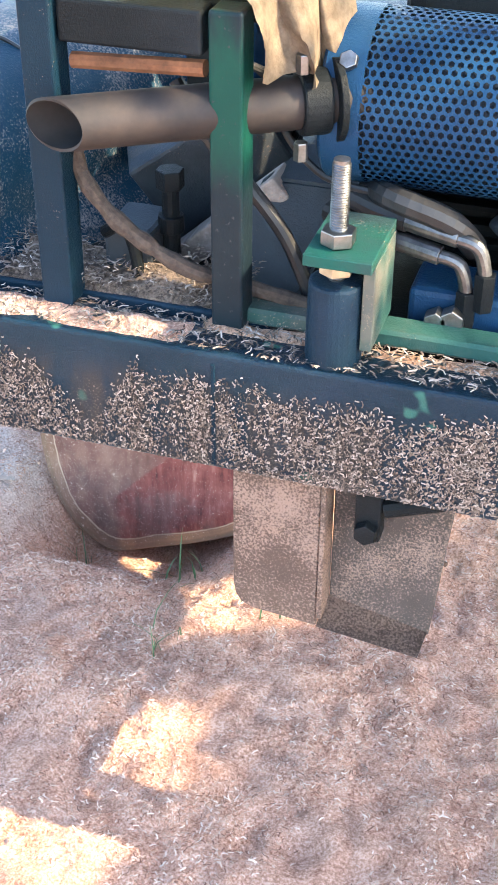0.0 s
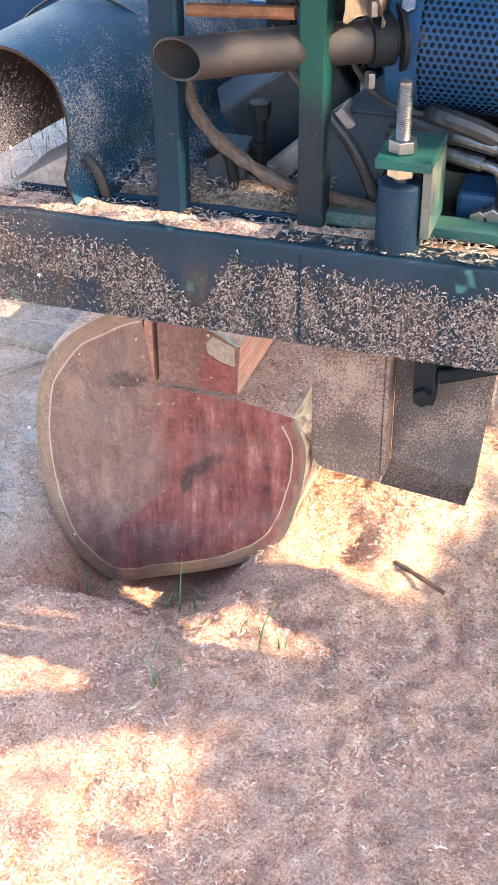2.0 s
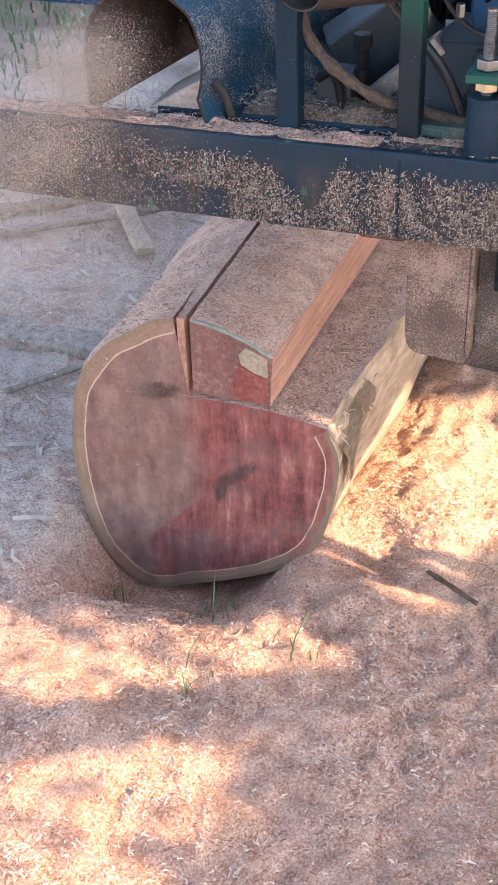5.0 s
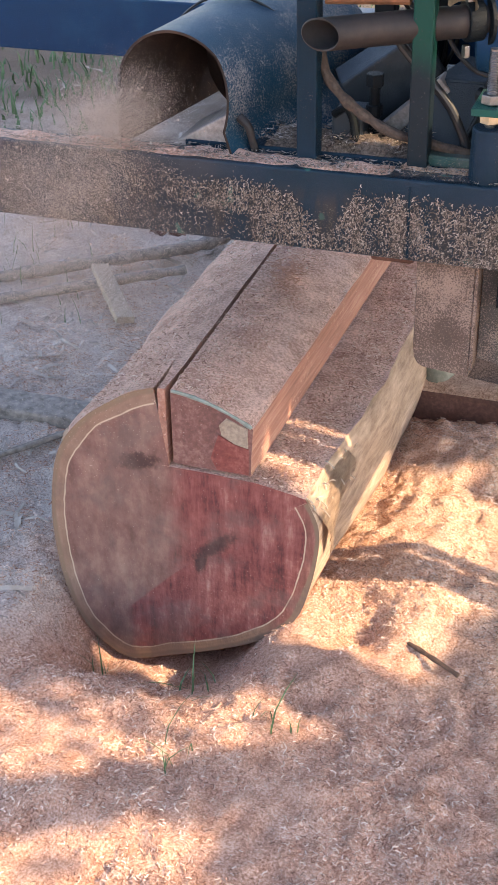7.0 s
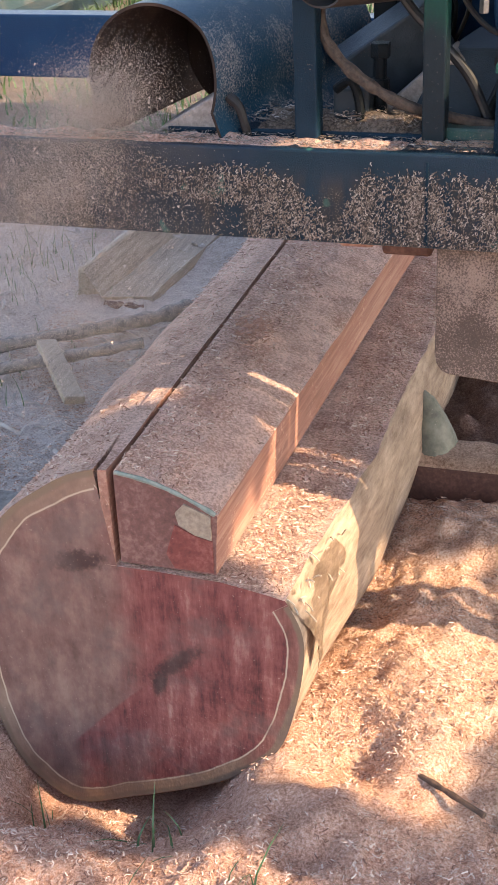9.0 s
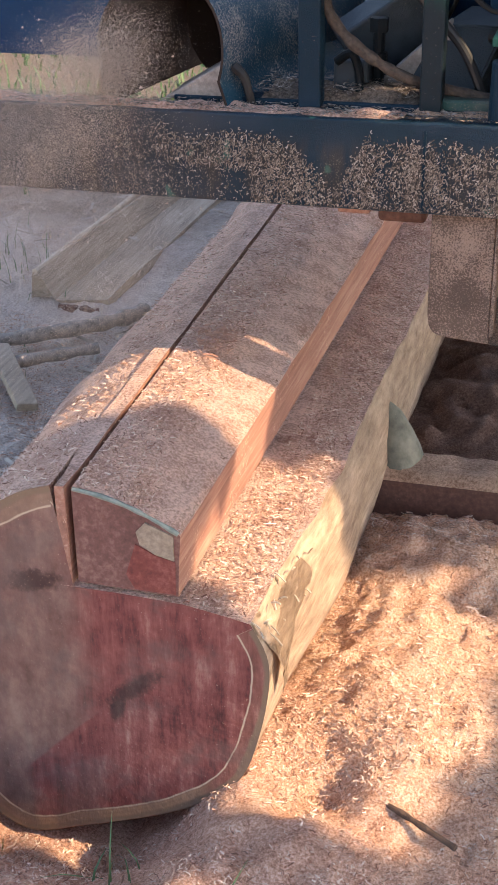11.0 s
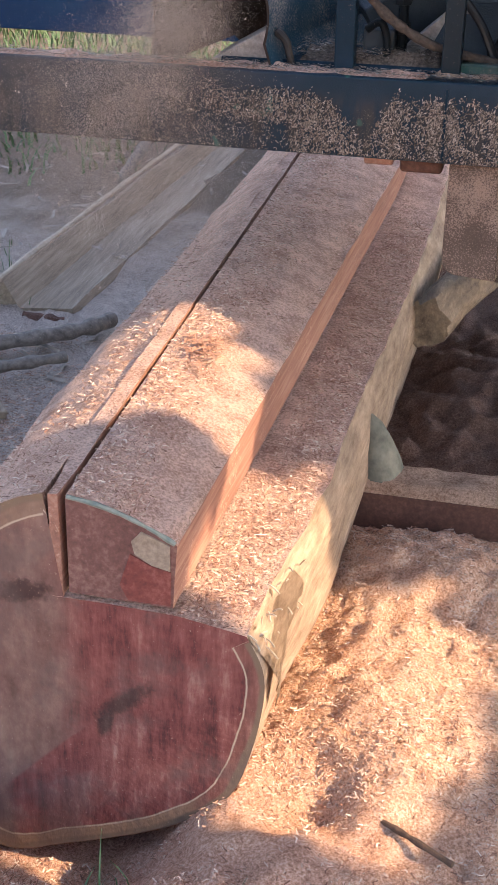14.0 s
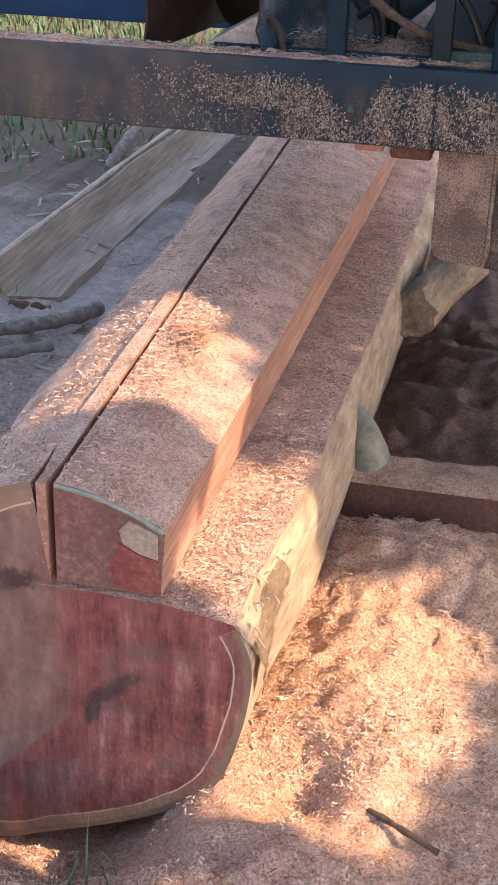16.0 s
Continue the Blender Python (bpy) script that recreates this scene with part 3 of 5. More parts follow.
def build_cant():
    top = catmull([(0.1165, 0.353), (0.09, 0.368), (0.05, 0.385), (0.015, 0.395), (-0.0165, 0.400)], 4)
    outline = top + [(-0.0175, 0.268), (0.02, 0.2675), (0.07, 0.267), (0.1105, 0.2665), (0.113, 0.31)]
    nt_ = len(top)
    kinds = [1] * (nt_ - 1) + [0] * (len(outline) - nt_ + 1)
    ys = [0.003, 0.006, 0.02] + list(np.arange(0.05, LOG_END, 0.014))

    def shape(x, y, z, k):
        if 0 < k < nt_ - 1 and y > 0.01:
            z += 0.005 * noise.noise((x * 22, y * 14, 6)) + 0.006 * noise.noise((x * 60, y * 50, 6))
            z += 0.016 * bump2(x, y, 0.03, 0.46, 0.02, 0.035)
        if k == 0:
            z += 0.006 * noise.noise((0, y * 9, 8)) * smooth(y, 0, 0.06)
        return (cant_x(x, y), y, z)

    bm, ring = drawn_out(outline, kinds, ys, shape)
    bm.faces.new(ring).material_index = 2
    cant = thing("sawn_beam", "freshly sawn red hardwood beam thick with sawdust, resting on the log", "timber")
    part("beam", bm, [M_SAWN, M_DUST_ORANGE, M_CANT_END], cant, "", 40)
    # split corner at the end
    bm = bmesh.new()
    pts = [(0.062, 0.352), (0.074, 0.366), (0.108, 0.352), (0.108, 0.318), (0.086, 0.323), (0.066, 0.335)]
    f = bm.faces.new([bm.verts.new((x, 0.0005, z)) for x, z in pts])
    out = bmesh.ops.extrude_face_region(bm, geom=[f])
    bmesh.ops.translate(bm, vec=(0, 0.004, 0), verts=[v for v in out["geom"] if isinstance(v, bmesh.types.BMVert)])
    bmesh.ops.recalc_face_normals(bm, faces=bm.faces)
    part("split_corner", bm, M_SLAB, cant, "pale split corner")
    part("edge_paint", swept([(-0.015, 0.004, 0.3985), (0.02, 0.004, 0.393), (0.055, 0.004, 0.3825), (0.09, 0.004, 0.367), (0.114, 0.004, 0.354)], 0.0028, 6, 0.4), M_EDGE_PAINT, cant, "grey-green paint along the end's upper edge")
    # raw splintered face where the corner tore
    bm = bmesh.new()
    f = bm.faces.new([bm.verts.new((x, 0.0015, z)) for x, z in ((0.060, 0.334), (0.085, 0.3215), (0.109, 0.316), (0.108, 0.270), (0.056, 0.270), (0.046, 0.290))])
    out = bmesh.ops.extrude_face_region(bm, geom=[f])
    bmesh.ops.translate(bm, vec=(0, 0.002, 0), verts=[v for v in out["geom"] if isinstance(v, bmesh.types.BMVert)])
    bmesh.ops.recalc_face_normals(bm, faces=bm.faces)
    part("torn_face", bm, M_TORN, cant, "raw dark red torn wood")


M_CANT_END = sawn_wood("cant_end", (0.17, 0.075, 0.062), (0.30, 0.17, 0.135), 0.08)
M_TORN = sawn_wood("torn_red_wood", (0.20, 0.05, 0.04), (0.34, 0.13, 0.10), 0.0)
M_EDGE_PAINT = simple("grey_green_end_paint", (0.13, 0.17, 0.15), (0.30, 0.31, 0.26), 0.8, 0.0, 80)
build_cant()


# ---------------------------------------------------------------- loose timber around the log
def build_timber():
    b = thing("bearer", "dark red squared timber bearer dusted with sawdust", "timber", group="bearers under the log")
    bm = box(0.20, 1.6, 0.645, 0.745, -0.02, 0.093, 0.003)
    part("timber", bm, M_TIMBER, b)
    bm = bmesh.new()
    g = {}
    for i in range(57):
        for j in range(7):
            x, y = 0.2 + i * 0.025, 0.642 + j * 0.0175
            g[i, j] = bm.verts.new((x, y, 0.0925 + (0.0 if j in (0, 6) else 0.012 + 0.010 * noise.noise((x * 25, y * 25, 1)))))
    for i in range(56):
        for j in range(6):
            bm.faces.new((g[i, j], g[i + 1, j], g[i + 1, j + 1], g[i, j + 1]))
    part("sawdust_cover", bm, M_DUST, b, "layer of sawdust", 60)
    b2 = thing("bearer", "dark old timber bearer lying on grey earth", "timber", group="bearers under the log")
    part("timber", box(-1.5, -0.27, 0.43, 0.51, -0.06, 0.03, 0.006), M_STICK, b2)
    # chock
    bm = bmesh.new()
    ring = lambda z, s, dx: [bm.verts.new((0.268 + dx + s * 0.034 * math.cos(a) * (1 + 0.15 * math.sin(3 * a)), 0.70 + s * 0.04 * math.sin(a), z)) for a in [2 * math.pi * k / 14 for k in range(14)]]
    rs = [ring(0.095, 1.15, 0), ring(0.125, 1.0, -0.004), ring(0.16, 0.72, -0.010), ring(0.192, 0.42, -0.018), ring(0.206, 0.12, -0.022)]
    for a, c in zip(rs, rs[1:]):
        for k in range(14):
            bm.faces.new((a[k], a[(k + 1) % 14], c[(k + 1) % 14], c[k]))
    bm.faces.new(rs[-1])
    tagged(part("chock", bm, M_CHOCK, None, "", 50), "grey wooden chock wedged against the log on the bearer", "chock")
    # sawn-off slab lying beyond, hollow side up
    s = thing("slab_offcut", "long weathered slab offcut lying on its edge in shavings", "offcut")
    bm = bmesh.new()
    prof = [(-0.09, 0.02), (-0.082, 0.085), (-0.070, 0.088), (-0.03, 0.02), (0.08, 0.012), (0.09, -0.02), (0.0, -0.03)]
    rings = []
    for k in range(22):
        t = k / 21
        y = 1.43 + 1.75 * t
        cx = -0.64 + 0.09 * t
        w = 1 - 0.25 * t + 0.06 * noise.noise((t * 6, 1, 1))
        rings.append([bm.verts.new((cx + x * w, y + (0.05 if i > 3 and k == 0 else 0), max(z, -0.03) * w + 0.005 * noise.noise((x * 20, y * 8, 2)))) for i, (x, z) in enumerate(prof)])
    for a, c in zip(rings, rings[1:]):
        for i in range(len(prof)):
            bm.faces.new((a[i], c[i], c[(i + 1) % len(prof)], a[(i + 1) % len(prof)]))
    bm.faces.new(rings[0])
    bm.faces.new(rings[-1][::-1])
    part("slab", bm, M_SLAB, s, "", 35)
    part("raw_edge", swept([(-0.716, 1.43, 0.086), (-0.70, 1.85, 0.082), (-0.685, 2.35, 0.073), (-0.66, 2.85, 0.067), (-0.635, 3.15, 0.062)], 0.008, 8, 0.6), M_SPLIT, s, "pale raw upper edge")
    part("dark_end_strip", swept([(-0.66, 1.425, 0.002), (-0.60, 1.43, -0.004), (-0.565, 1.44, -0.008)], 0.014, 8, 0.5), M_TIMBER, s, "dark strip across the hollow end")
    # sticks and a board end on the earth
    for pts, r, lab in (
            ([(-0.95, 0.98, 0.02), (-0.70, 1.13, 0.035), (-0.50, 1.30, 0.03), (-0.44, 1.42, 0.02)], 0.017, "bent grey stick lying on dusty earth"),
            ([(-0.9, 0.86, 0.02), (-0.62, 1.05, 0.03), (-0.46, 1.17, 0.03)], 0.013, "thin grey stick lying on dusty earth"),
            ([(-0.72, 2.35, 0.06), (-0.70, 2.5, 0.12), (-0.74, 2.75, 0.10)], 0.016, "dark bent root poking out of the earth"),
            ([(0.365, -0.005, 0.008), (0.40, -0.03, 0.015), (0.465, -0.065, 0.012)], 0.0042, "dark splinter of bark on sawdust"),
            ([(-0.55, 0.25, 0.01), (-0.40, 0.42, 0.02), (-0.33, 0.55, 0.02)], 0.006, "thin twig in dusty shavings")):
        tagged(part("stick", swept(pts, r, 9, 0.5), M_SPLINTER if "bark" in lab else M_STICK, None, "", 60), lab, "stick", "sticks on the ground")
    bm = box(-0.022, 0.022, -0.13, 0.13, 0, 0.018, 0.003)
    bmesh.ops.transform(bm, matrix=pose(-0.58, 0.99, 0.025, 6, 9, 38), verts=bm.verts)
    tagged(part("board_end", bm, M_SLAB, None), "short grey board end lying on sticks", "offcut")
    # rough stub of the log's broken root, beyond the bearer
    bm = bmesh.new()
    rr = []
    for k in range(8):
        y = 1.20 + 0.06 * k
        rr.append([bm.verts.new((0.285 + 0.014 * k + (0.046 + 0.022 * noise.noise((a * 2, y * 6, 1))) * math.cos(a), y + 0.04 * noise.noise((a * 3, 1, 1)) * (k == 0), 0.17 + (0.050 + 0.020 * noise.noise((a * 2, y * 6, 4))) * math.sin(a)))
                   for a in [2 * math.pi * i / 20 for i in range(20)]])
    for a, c in zip(rr, rr[1:]):
        for i in range(20):
            bm.faces.new((a[i], c[i], c[(i + 1) % 20], a[(i + 1) % 20]))
    bm.faces.new(rr[0])
    tagged(part("root_stub", bm, M_PALE, None, "", 50), "pale splintered stub of the log's broken root, in sawdust", "log")
    # long steel rail beyond
    r = thing("steel_rail", "long weathered blue-grey steel channel beam lying in grass", "rail")
    for nm, b4 in (("web", (-2.36, -2.34, 2.2, 12, -0.02, 0.34)), ("top_flange", (-2.36, -2.24, 2.2, 12, 0.34, 0.36)), ("bottom_flange", (-2.36, -2.2, 2.2, 12, 0.13, 0.15))):
        part(nm, box(*b4, 0.004), M_RAIL, r)


M_SPLINTER = bark_material("dark_bark_splinter", (0.03, 0.018, 0.013), (0.16, 0.09, 0.06))
M_CHOCK = simple("grey_green_wood", (0.085, 0.085, 0.065), (0.24, 0.225, 0.175), 0.9, 0.0, 30)
M_PALE = bark_material("pale_splinters", (0.09, 0.06, 0.04), (0.36, 0.25, 0.16))
build_timber()


# ---------------------------------------------------------------- the sawmill carriage
YB, ZB, ZT = -0.760, 0.631, 0.749      # the front beam's face, underside and top
mill = thing("sawmill_carriage", "blue portable sawmill carriage with engine, caked in sawdust", "sawmill")


def tube_bm(x0, x1, y0, y1, z0, z1, bevel):
    return box(x0, x1, y0, y1, z0, z1, bevel, seg=3)


def heap(x0, x1, y0, y1, z, h, n, seed, edge=0.3):
    """A bumpy layer of sawdust lying on a flat top."""
    bm = bmesh.new()
    nx, ny = n, 8
    g = {}
    for i in range(nx + 1):
        for j in range(ny + 1):
            x, y = x0 + (x1 - x0) * i / nx, y0 + (y1 - y0) * j / ny
            e = min(i, nx - i, (j if edge else 9), ny - j, 2) / 2
            g[i, j] = bm.verts.new((x, y, z - 0.002 + e * (h * (0.35 + 1.1 * max(0, noise.noise((x * 22, y * 40, seed)) + 0.35)) + 0.3 * h * noise.noise((x * 90, y * 90, seed)))))
    for i in range(nx):
        for j in range(ny):
            bm.faces.new((g[i, j], g[i + 1, j], g[i + 1, j + 1], g[i, j + 1]))
    return bm


def build_frame():
    fb = part("front_beam", tube_bm(-1.5, 1.6, YB, YB + 0.052, ZB, ZT, 0.004), M_BEAM, mill, "dark blue box beam crusted with sawdust")
    part("sawdust_layer", heap(-0.42, 0.30, YB + 0.003, YB + 0.05, ZT, 0.007, 150, 3), M_DUST_ORANGE, fb, "sawdust lying on the beam")
    part("sawdust_layer", heap(-1.2, -0.42, YB + 0.004, YB + 0.05, ZT, 0.004, 100, 5), M_DUST, fb, "sawdust lying on the beam")
    part("sawdust_layer", heap(0.30, 0.60, YB + 0.034, YB + 0.054, ZT, 0.006, 60, 7), M_DUST, fb, "sawdust lying on the beam")
    part("weld_seam", box(0.325, 0.329, YB - 0.0015, YB + 0.001, ZB + 0.004, ZT - 0.01, 0.001), M_NAVY, fb)
    part("rear_beam", tube_bm(-1.5, 1.6, YB + 0.83, YB + 0.882, ZB, ZT, 0.004), M_NAVY_CLEAN, mill, "dark blue box beam")
    part("frame_rail", tube_bm(-0.02, 0.36, YB + 0.056, YB + 0.095, 0.69, 0.756, 0.003), M_NAVY, mill, "dark blue frame rail")
    part("sawdust_layer", heap(0.10, 0.31, YB + 0.058, YB + 0.135, 0.757, 0.016, 60, 11), M_DECKDUST, mill, "fluffy grey sawdust")
    part("angle_rail", slab([(0.335, 0.749), (1.55, 0.749), (1.55, 0.765), (0.335, 0.765)], YB + 0.055, YB + 0.085, 0.003), M_ANGLE, mill, "worn green angle rail")
    for x in (-1.4, 0.9):
        part("side_beam", tube_bm(x - 0.03, x + 0.03, YB + 0.054, YB + 0.828, 0.65, 0.745, 0.004), M_NAVY, mill)
    part("deck_plate", box(0.12, 0.86, YB + 0.10, YB + 0.80, 0.715, 0.735, 0.002), M_DARK, mill, "dark steel engine deck")
    part("post", tube_bm(0.312, 0.340, YB + 0.040, YB + 0.070, 0.751, 1.022, 0.003), M_GREENPOST, mill, "upright with worn green paint")
    part("post", tube_bm(0.156, 0.185, YB + 0.034, YB + 0.064, 0.751, 1.10, 0.003), M_NAVY, mill, "dark blue upright")
    part("post", tube_bm(0.197, 0.229, YB + 0.30, YB + 0.33, 0.735, 1.06, 0.003), M_DARK, mill)
    part("post", tube_bm(0.270, 0.300, YB + 0.34, YB + 0.37, 0.735, 1.06, 0.003), M_DARK, mill)
    part("cross_bar", tube_bm(0.187, 0.307, YB + 0.040, YB + 0.070, 0.985, 1.020, 0.003), M_DARK, mill)
    part("shelf", box(0.16, 0.345, YB + 0.072, YB + 0.33, 1.005, 1.017, 0.002), M_DARK, mill, "dark steel tank shelf")
    part("cross_bar", tube_bm(0.187, 0.309, YB + 0.345, YB + 0.365, 0.94, 0.965, 0.003), M_DARK, mill)
    # bits of rust and rubbish under the shelf
    part("rusty_rod", rod((0.19, YB + 0.06, 0.965), (0.305, YB + 0.055, 0.972), 0.007, 10), M_RUSTY, mill, "rusty rod")


def post_paint():
    """Grey-blue steel with green paint left on its upper middle."""
    m, nt, p, co = material("post_green_worn")
    sep = nt.nodes.new("ShaderNodeSeparateXYZ")
    nt.links.new(co, sep.inputs[0])
    z = math_node(nt, "ADD", sep.outputs[2], math_node(nt, "MULTIPLY", math_node(nt, "SUBTRACT", noise_tex(nt, stretch(nt, co, (1, 1, 0.3)), 45, 4), 0.5), 0.10))
    g = math_node(nt, "MULTIPLY", step(nt, z, 0.86, 0.93), math_node(nt, "SUBTRACT", 1.0, step(nt, z, 0.98, 1.03)))
    c = mix(nt, g, mix(nt, noise_tex(nt, co, 30, 5), (0.004, 0.011, 0.016), (0.014, 0.024, 0.032)), (0.005, 0.050, 0.038))
    f = noise_tex(nt, co, 150, 3)
    c = mix(nt, step(nt, f, 0.62, 0.7), c, (0.04, 0.044, 0.048))
    p.inputs["Specular IOR Level"].default_value = 0.15
    finish(nt, p, c, 0.42, 0.0, f, 0.2, 0.002)
    return m


M_ANGLE = painted("angle_green_worn", (0.022, 0.085, 0.075), (0.15, 0.14, 0.12), -0.05, 0.5)
M_GREENPOST = post_paint()
M_RUSTY = simple("rust_orange", (0.12, 0.045, 0.02), (0.32, 0.13, 0.06), 0.85, 0.1, 50)
build_frame()


def build_jack():
    """Threaded height stop: collar, rod, nuts and the green bracket."""
    x, y = 0.424, YB + 0.026
    bm = rod((x, y, ZT - 0.001), (x, y, 0.823), 0.0238, 32, 0.0225, bevel=0.003)
    part("collar", bm, M_NAVY, mill, "dark blue round collar")
    bm = rod((x, y, 0.82), (x, y, 0.925), 0.0066, 16)
    for k in range(47):
        z = 0.824 + k * 0.0021
        bmesh.ops.create_cone(bm, cap_ends=False, segments=16, radius1=0.0064, radius2=0.0076, depth=0.00105, matrix=Matrix.Translation((x, y, z)))
        bmesh.ops.create_cone(bm, cap_ends=False, segments=16, radius1=0.0076, radius2=0.0064, depth=0.00105, matrix=Matrix.Translation((x, y, z + 0.00105)))
    rd = part("threaded_rod", bm, M_CHROME, mill, "shiny threaded steel rod", 25)
    part("nut", rod((x, y, 0.8545), (x, y, 0.867), 0.0145, 6, bevel=0.001), M_CHROME, rd, "zinc hexagon nut")
    part("nut", rod((x, y, 0.829), (x, y, 0.8425), 0.0145, 6, bevel=0.001), M_BRASSY, rd, "dull yellow hexagon nut")
    part("bracket_plate", box(x - 0.022, x + 0.034, y - 0.026, y + 0.062, 0.8435, 0.8535, 0.001), M_GREEN, mill, "green bracket plate")
    part("bracket_web", box(x + 0.024, x + 0.034, y - 0.01, y + 0.064, 0.766, 0.8425, 0.001), M_ANGLE, mill, "worn green bracket web")


M_BRASSY = simple("yellow_zinc", (0.42, 0.36, 0.24), (0.6, 0.54, 0.40), 0.4, 0.8, 90, 0.1)
build_jack()


def build_exhaust():
    a, b = Vector((0.200, YB - 0.004, 0.935)), Vector((0.425, YB + 0.125, 0.940))
    d = (b - a).normalized()
    u = d.cross(Vector((0, 0, 1))).normalized()
    v = u.cross(d)
    bm = bmesh.new()
    n, r = 36, 0.0215
    rows = []
    for s, rr in ((0.0, r), (0.25, r), (0.6, r), (1.0, r), (1.0, r * 0.2)):
        ring = []
        for k in range(n):
            t = 2 * math.pi * k / n
            off = rr * (math.cos(t) * u + math.sin(t) * v)
            cutback = (0.020 * math.cos(t)) if s == 0 else 0
            ring.append(bm.verts.new(a + (b - a) * s + off + d * cutback))
        rows.append(ring)
    inner = []
    for s in (0.0, 0.45):
        inner.append([bm.verts.new(a + (b - a) * s + (r - 0.0025) * (math.cos(2 * math.pi * k / n) * u + math.sin(2 * math.pi * k / n) * v) + d * (0.020 * math.cos(2 * math.pi * k / n) if s == 0 else 0)) for k in range(n)])
    for p, q in zip(rows, rows[1:]):
        for k in range(n):
            bm.faces.new((p[k], p[(k + 1) % n], q[(k + 1) % n], q[k]))
    for k in range(n):
        bm.faces.new((rows[0][(k + 1) % n], rows[0][k], inner[0][k], inner[0][(k + 1) % n]))
        bm.faces.new((inner[0][(k + 1) % n], inner[0][k], inner[1][k], inner[1][(k + 1) % n])).material_index = 1
    bm.faces.new(inner[1]).material_index = 1
    pipe = part("exhaust_pipe", bm, [M_RUST, M_BLACK], mill, "rusty slant-cut exhaust pipe", 45)
    c = a + (b - a) * 0.80
    clamp = part("clamp", rod(c - d * 0.012, c + d * 0.012, 0.027, 28, bevel=0.002), M_DARK, pipe, "dark pipe clamp")
    part("flange", rod(c + d * 0.016, c + d * 0.022, 0.034, 28, bevel=0.001), M_DARK, pipe)
    for dz in (0.036, -0.036):
        q = c + Vector((-0.004, -0.018, dz))
        part("bolt", rod(q + Vector((0, 0, -0.008)), q + Vector((0, 0, 0.008)), 0.006, 6, bevel=0.001), M_CHROME, pipe, "zinc hexagon bolt")
    # muffler with a perforated heat guard
    cy, cz, R, x0, x1, xe = YB + 0.165, 0.926, 0.073, 0.385, 0.420, 0.82
    m = part("muffler", rod((x0 + 0.012, cy, cz), (xe, cy, cz), R - 0.008, 40, bevel=0.003), M_BLACKISH, mill, "dark blue exhaust muffler")
    bm = bmesh.new()
    prof = [(x0, R - 0.012), (x0, R - 0.003), (x0 + 0.003, R), (x1, R), (x1, R - 0.002), (x0 + 0.003, R - 0.003)]
    rings = [[bm.verts.new((px, cy + pr * math.cos(t), cz + pr * math.sin(t))) for t in [2 * math.pi * k / 56 for k in range(56)]] for px, pr in prof]
    for p, q in zip(rings, rings[1:]):
        for k in range(56):
            bm.faces.new((p[k], q[k], q[(k + 1) % 56], p[(k + 1) % 56]))
    part("end_band", bm, M_NAVY_CLEAN, m, "smooth blue end band", 40)
    bm = bmesh.new()
    cols, rows_ = 54, 66
    dx, dt = (xe - x1) / cols, 2 * math.pi / rows_
    rad = lambda x, t: (x, cy + R * math.cos(t), cz + R * math.sin(t))
    for j in range(rows_):
        for i in range(cols):
            ox = x1 + (i + 0.5 + 0.5 * (j % 2)) * dx
            ot = j * dt
            hx = [(0, 0.667), (0.5, 0.333), (0.5, -0.333), (0, -0.667), (-0.5, -0.333), (-0.5, 0.333)]
            outer = [bm.verts.new(rad(ox + a1 * dx, ot + b1 * dt)) for a1, b1 in hx]
            hole = [bm.verts.new(rad(ox + a1 * dx * 0.62, ot + b1 * dt * 0.62)) for a1, b1 in hx]
            for k in range(6):
                bm.faces.new((outer[k], hole[k], hole[(k + 1) % 6], outer[(k + 1) % 6]))
    part("perforated_guard", bm, M_NAVY_CLEAN, m, "blue guard sheet with round holes")
    part("bolt", rod((x0 + 0.022, cy - R * 0.80, cz + R * 0.62), (x0 + 0.022, cy - R * 0.87, cz + R * 0.68), 0.008, 6, bevel=0.001), M_CHROME, m, "zinc bolt")


M_BLACKISH = painted("muffler_dark", (0.010, 0.018, 0.03), (0.02, 0.03, 0.04), -0.3, 0.5)
build_exhaust()


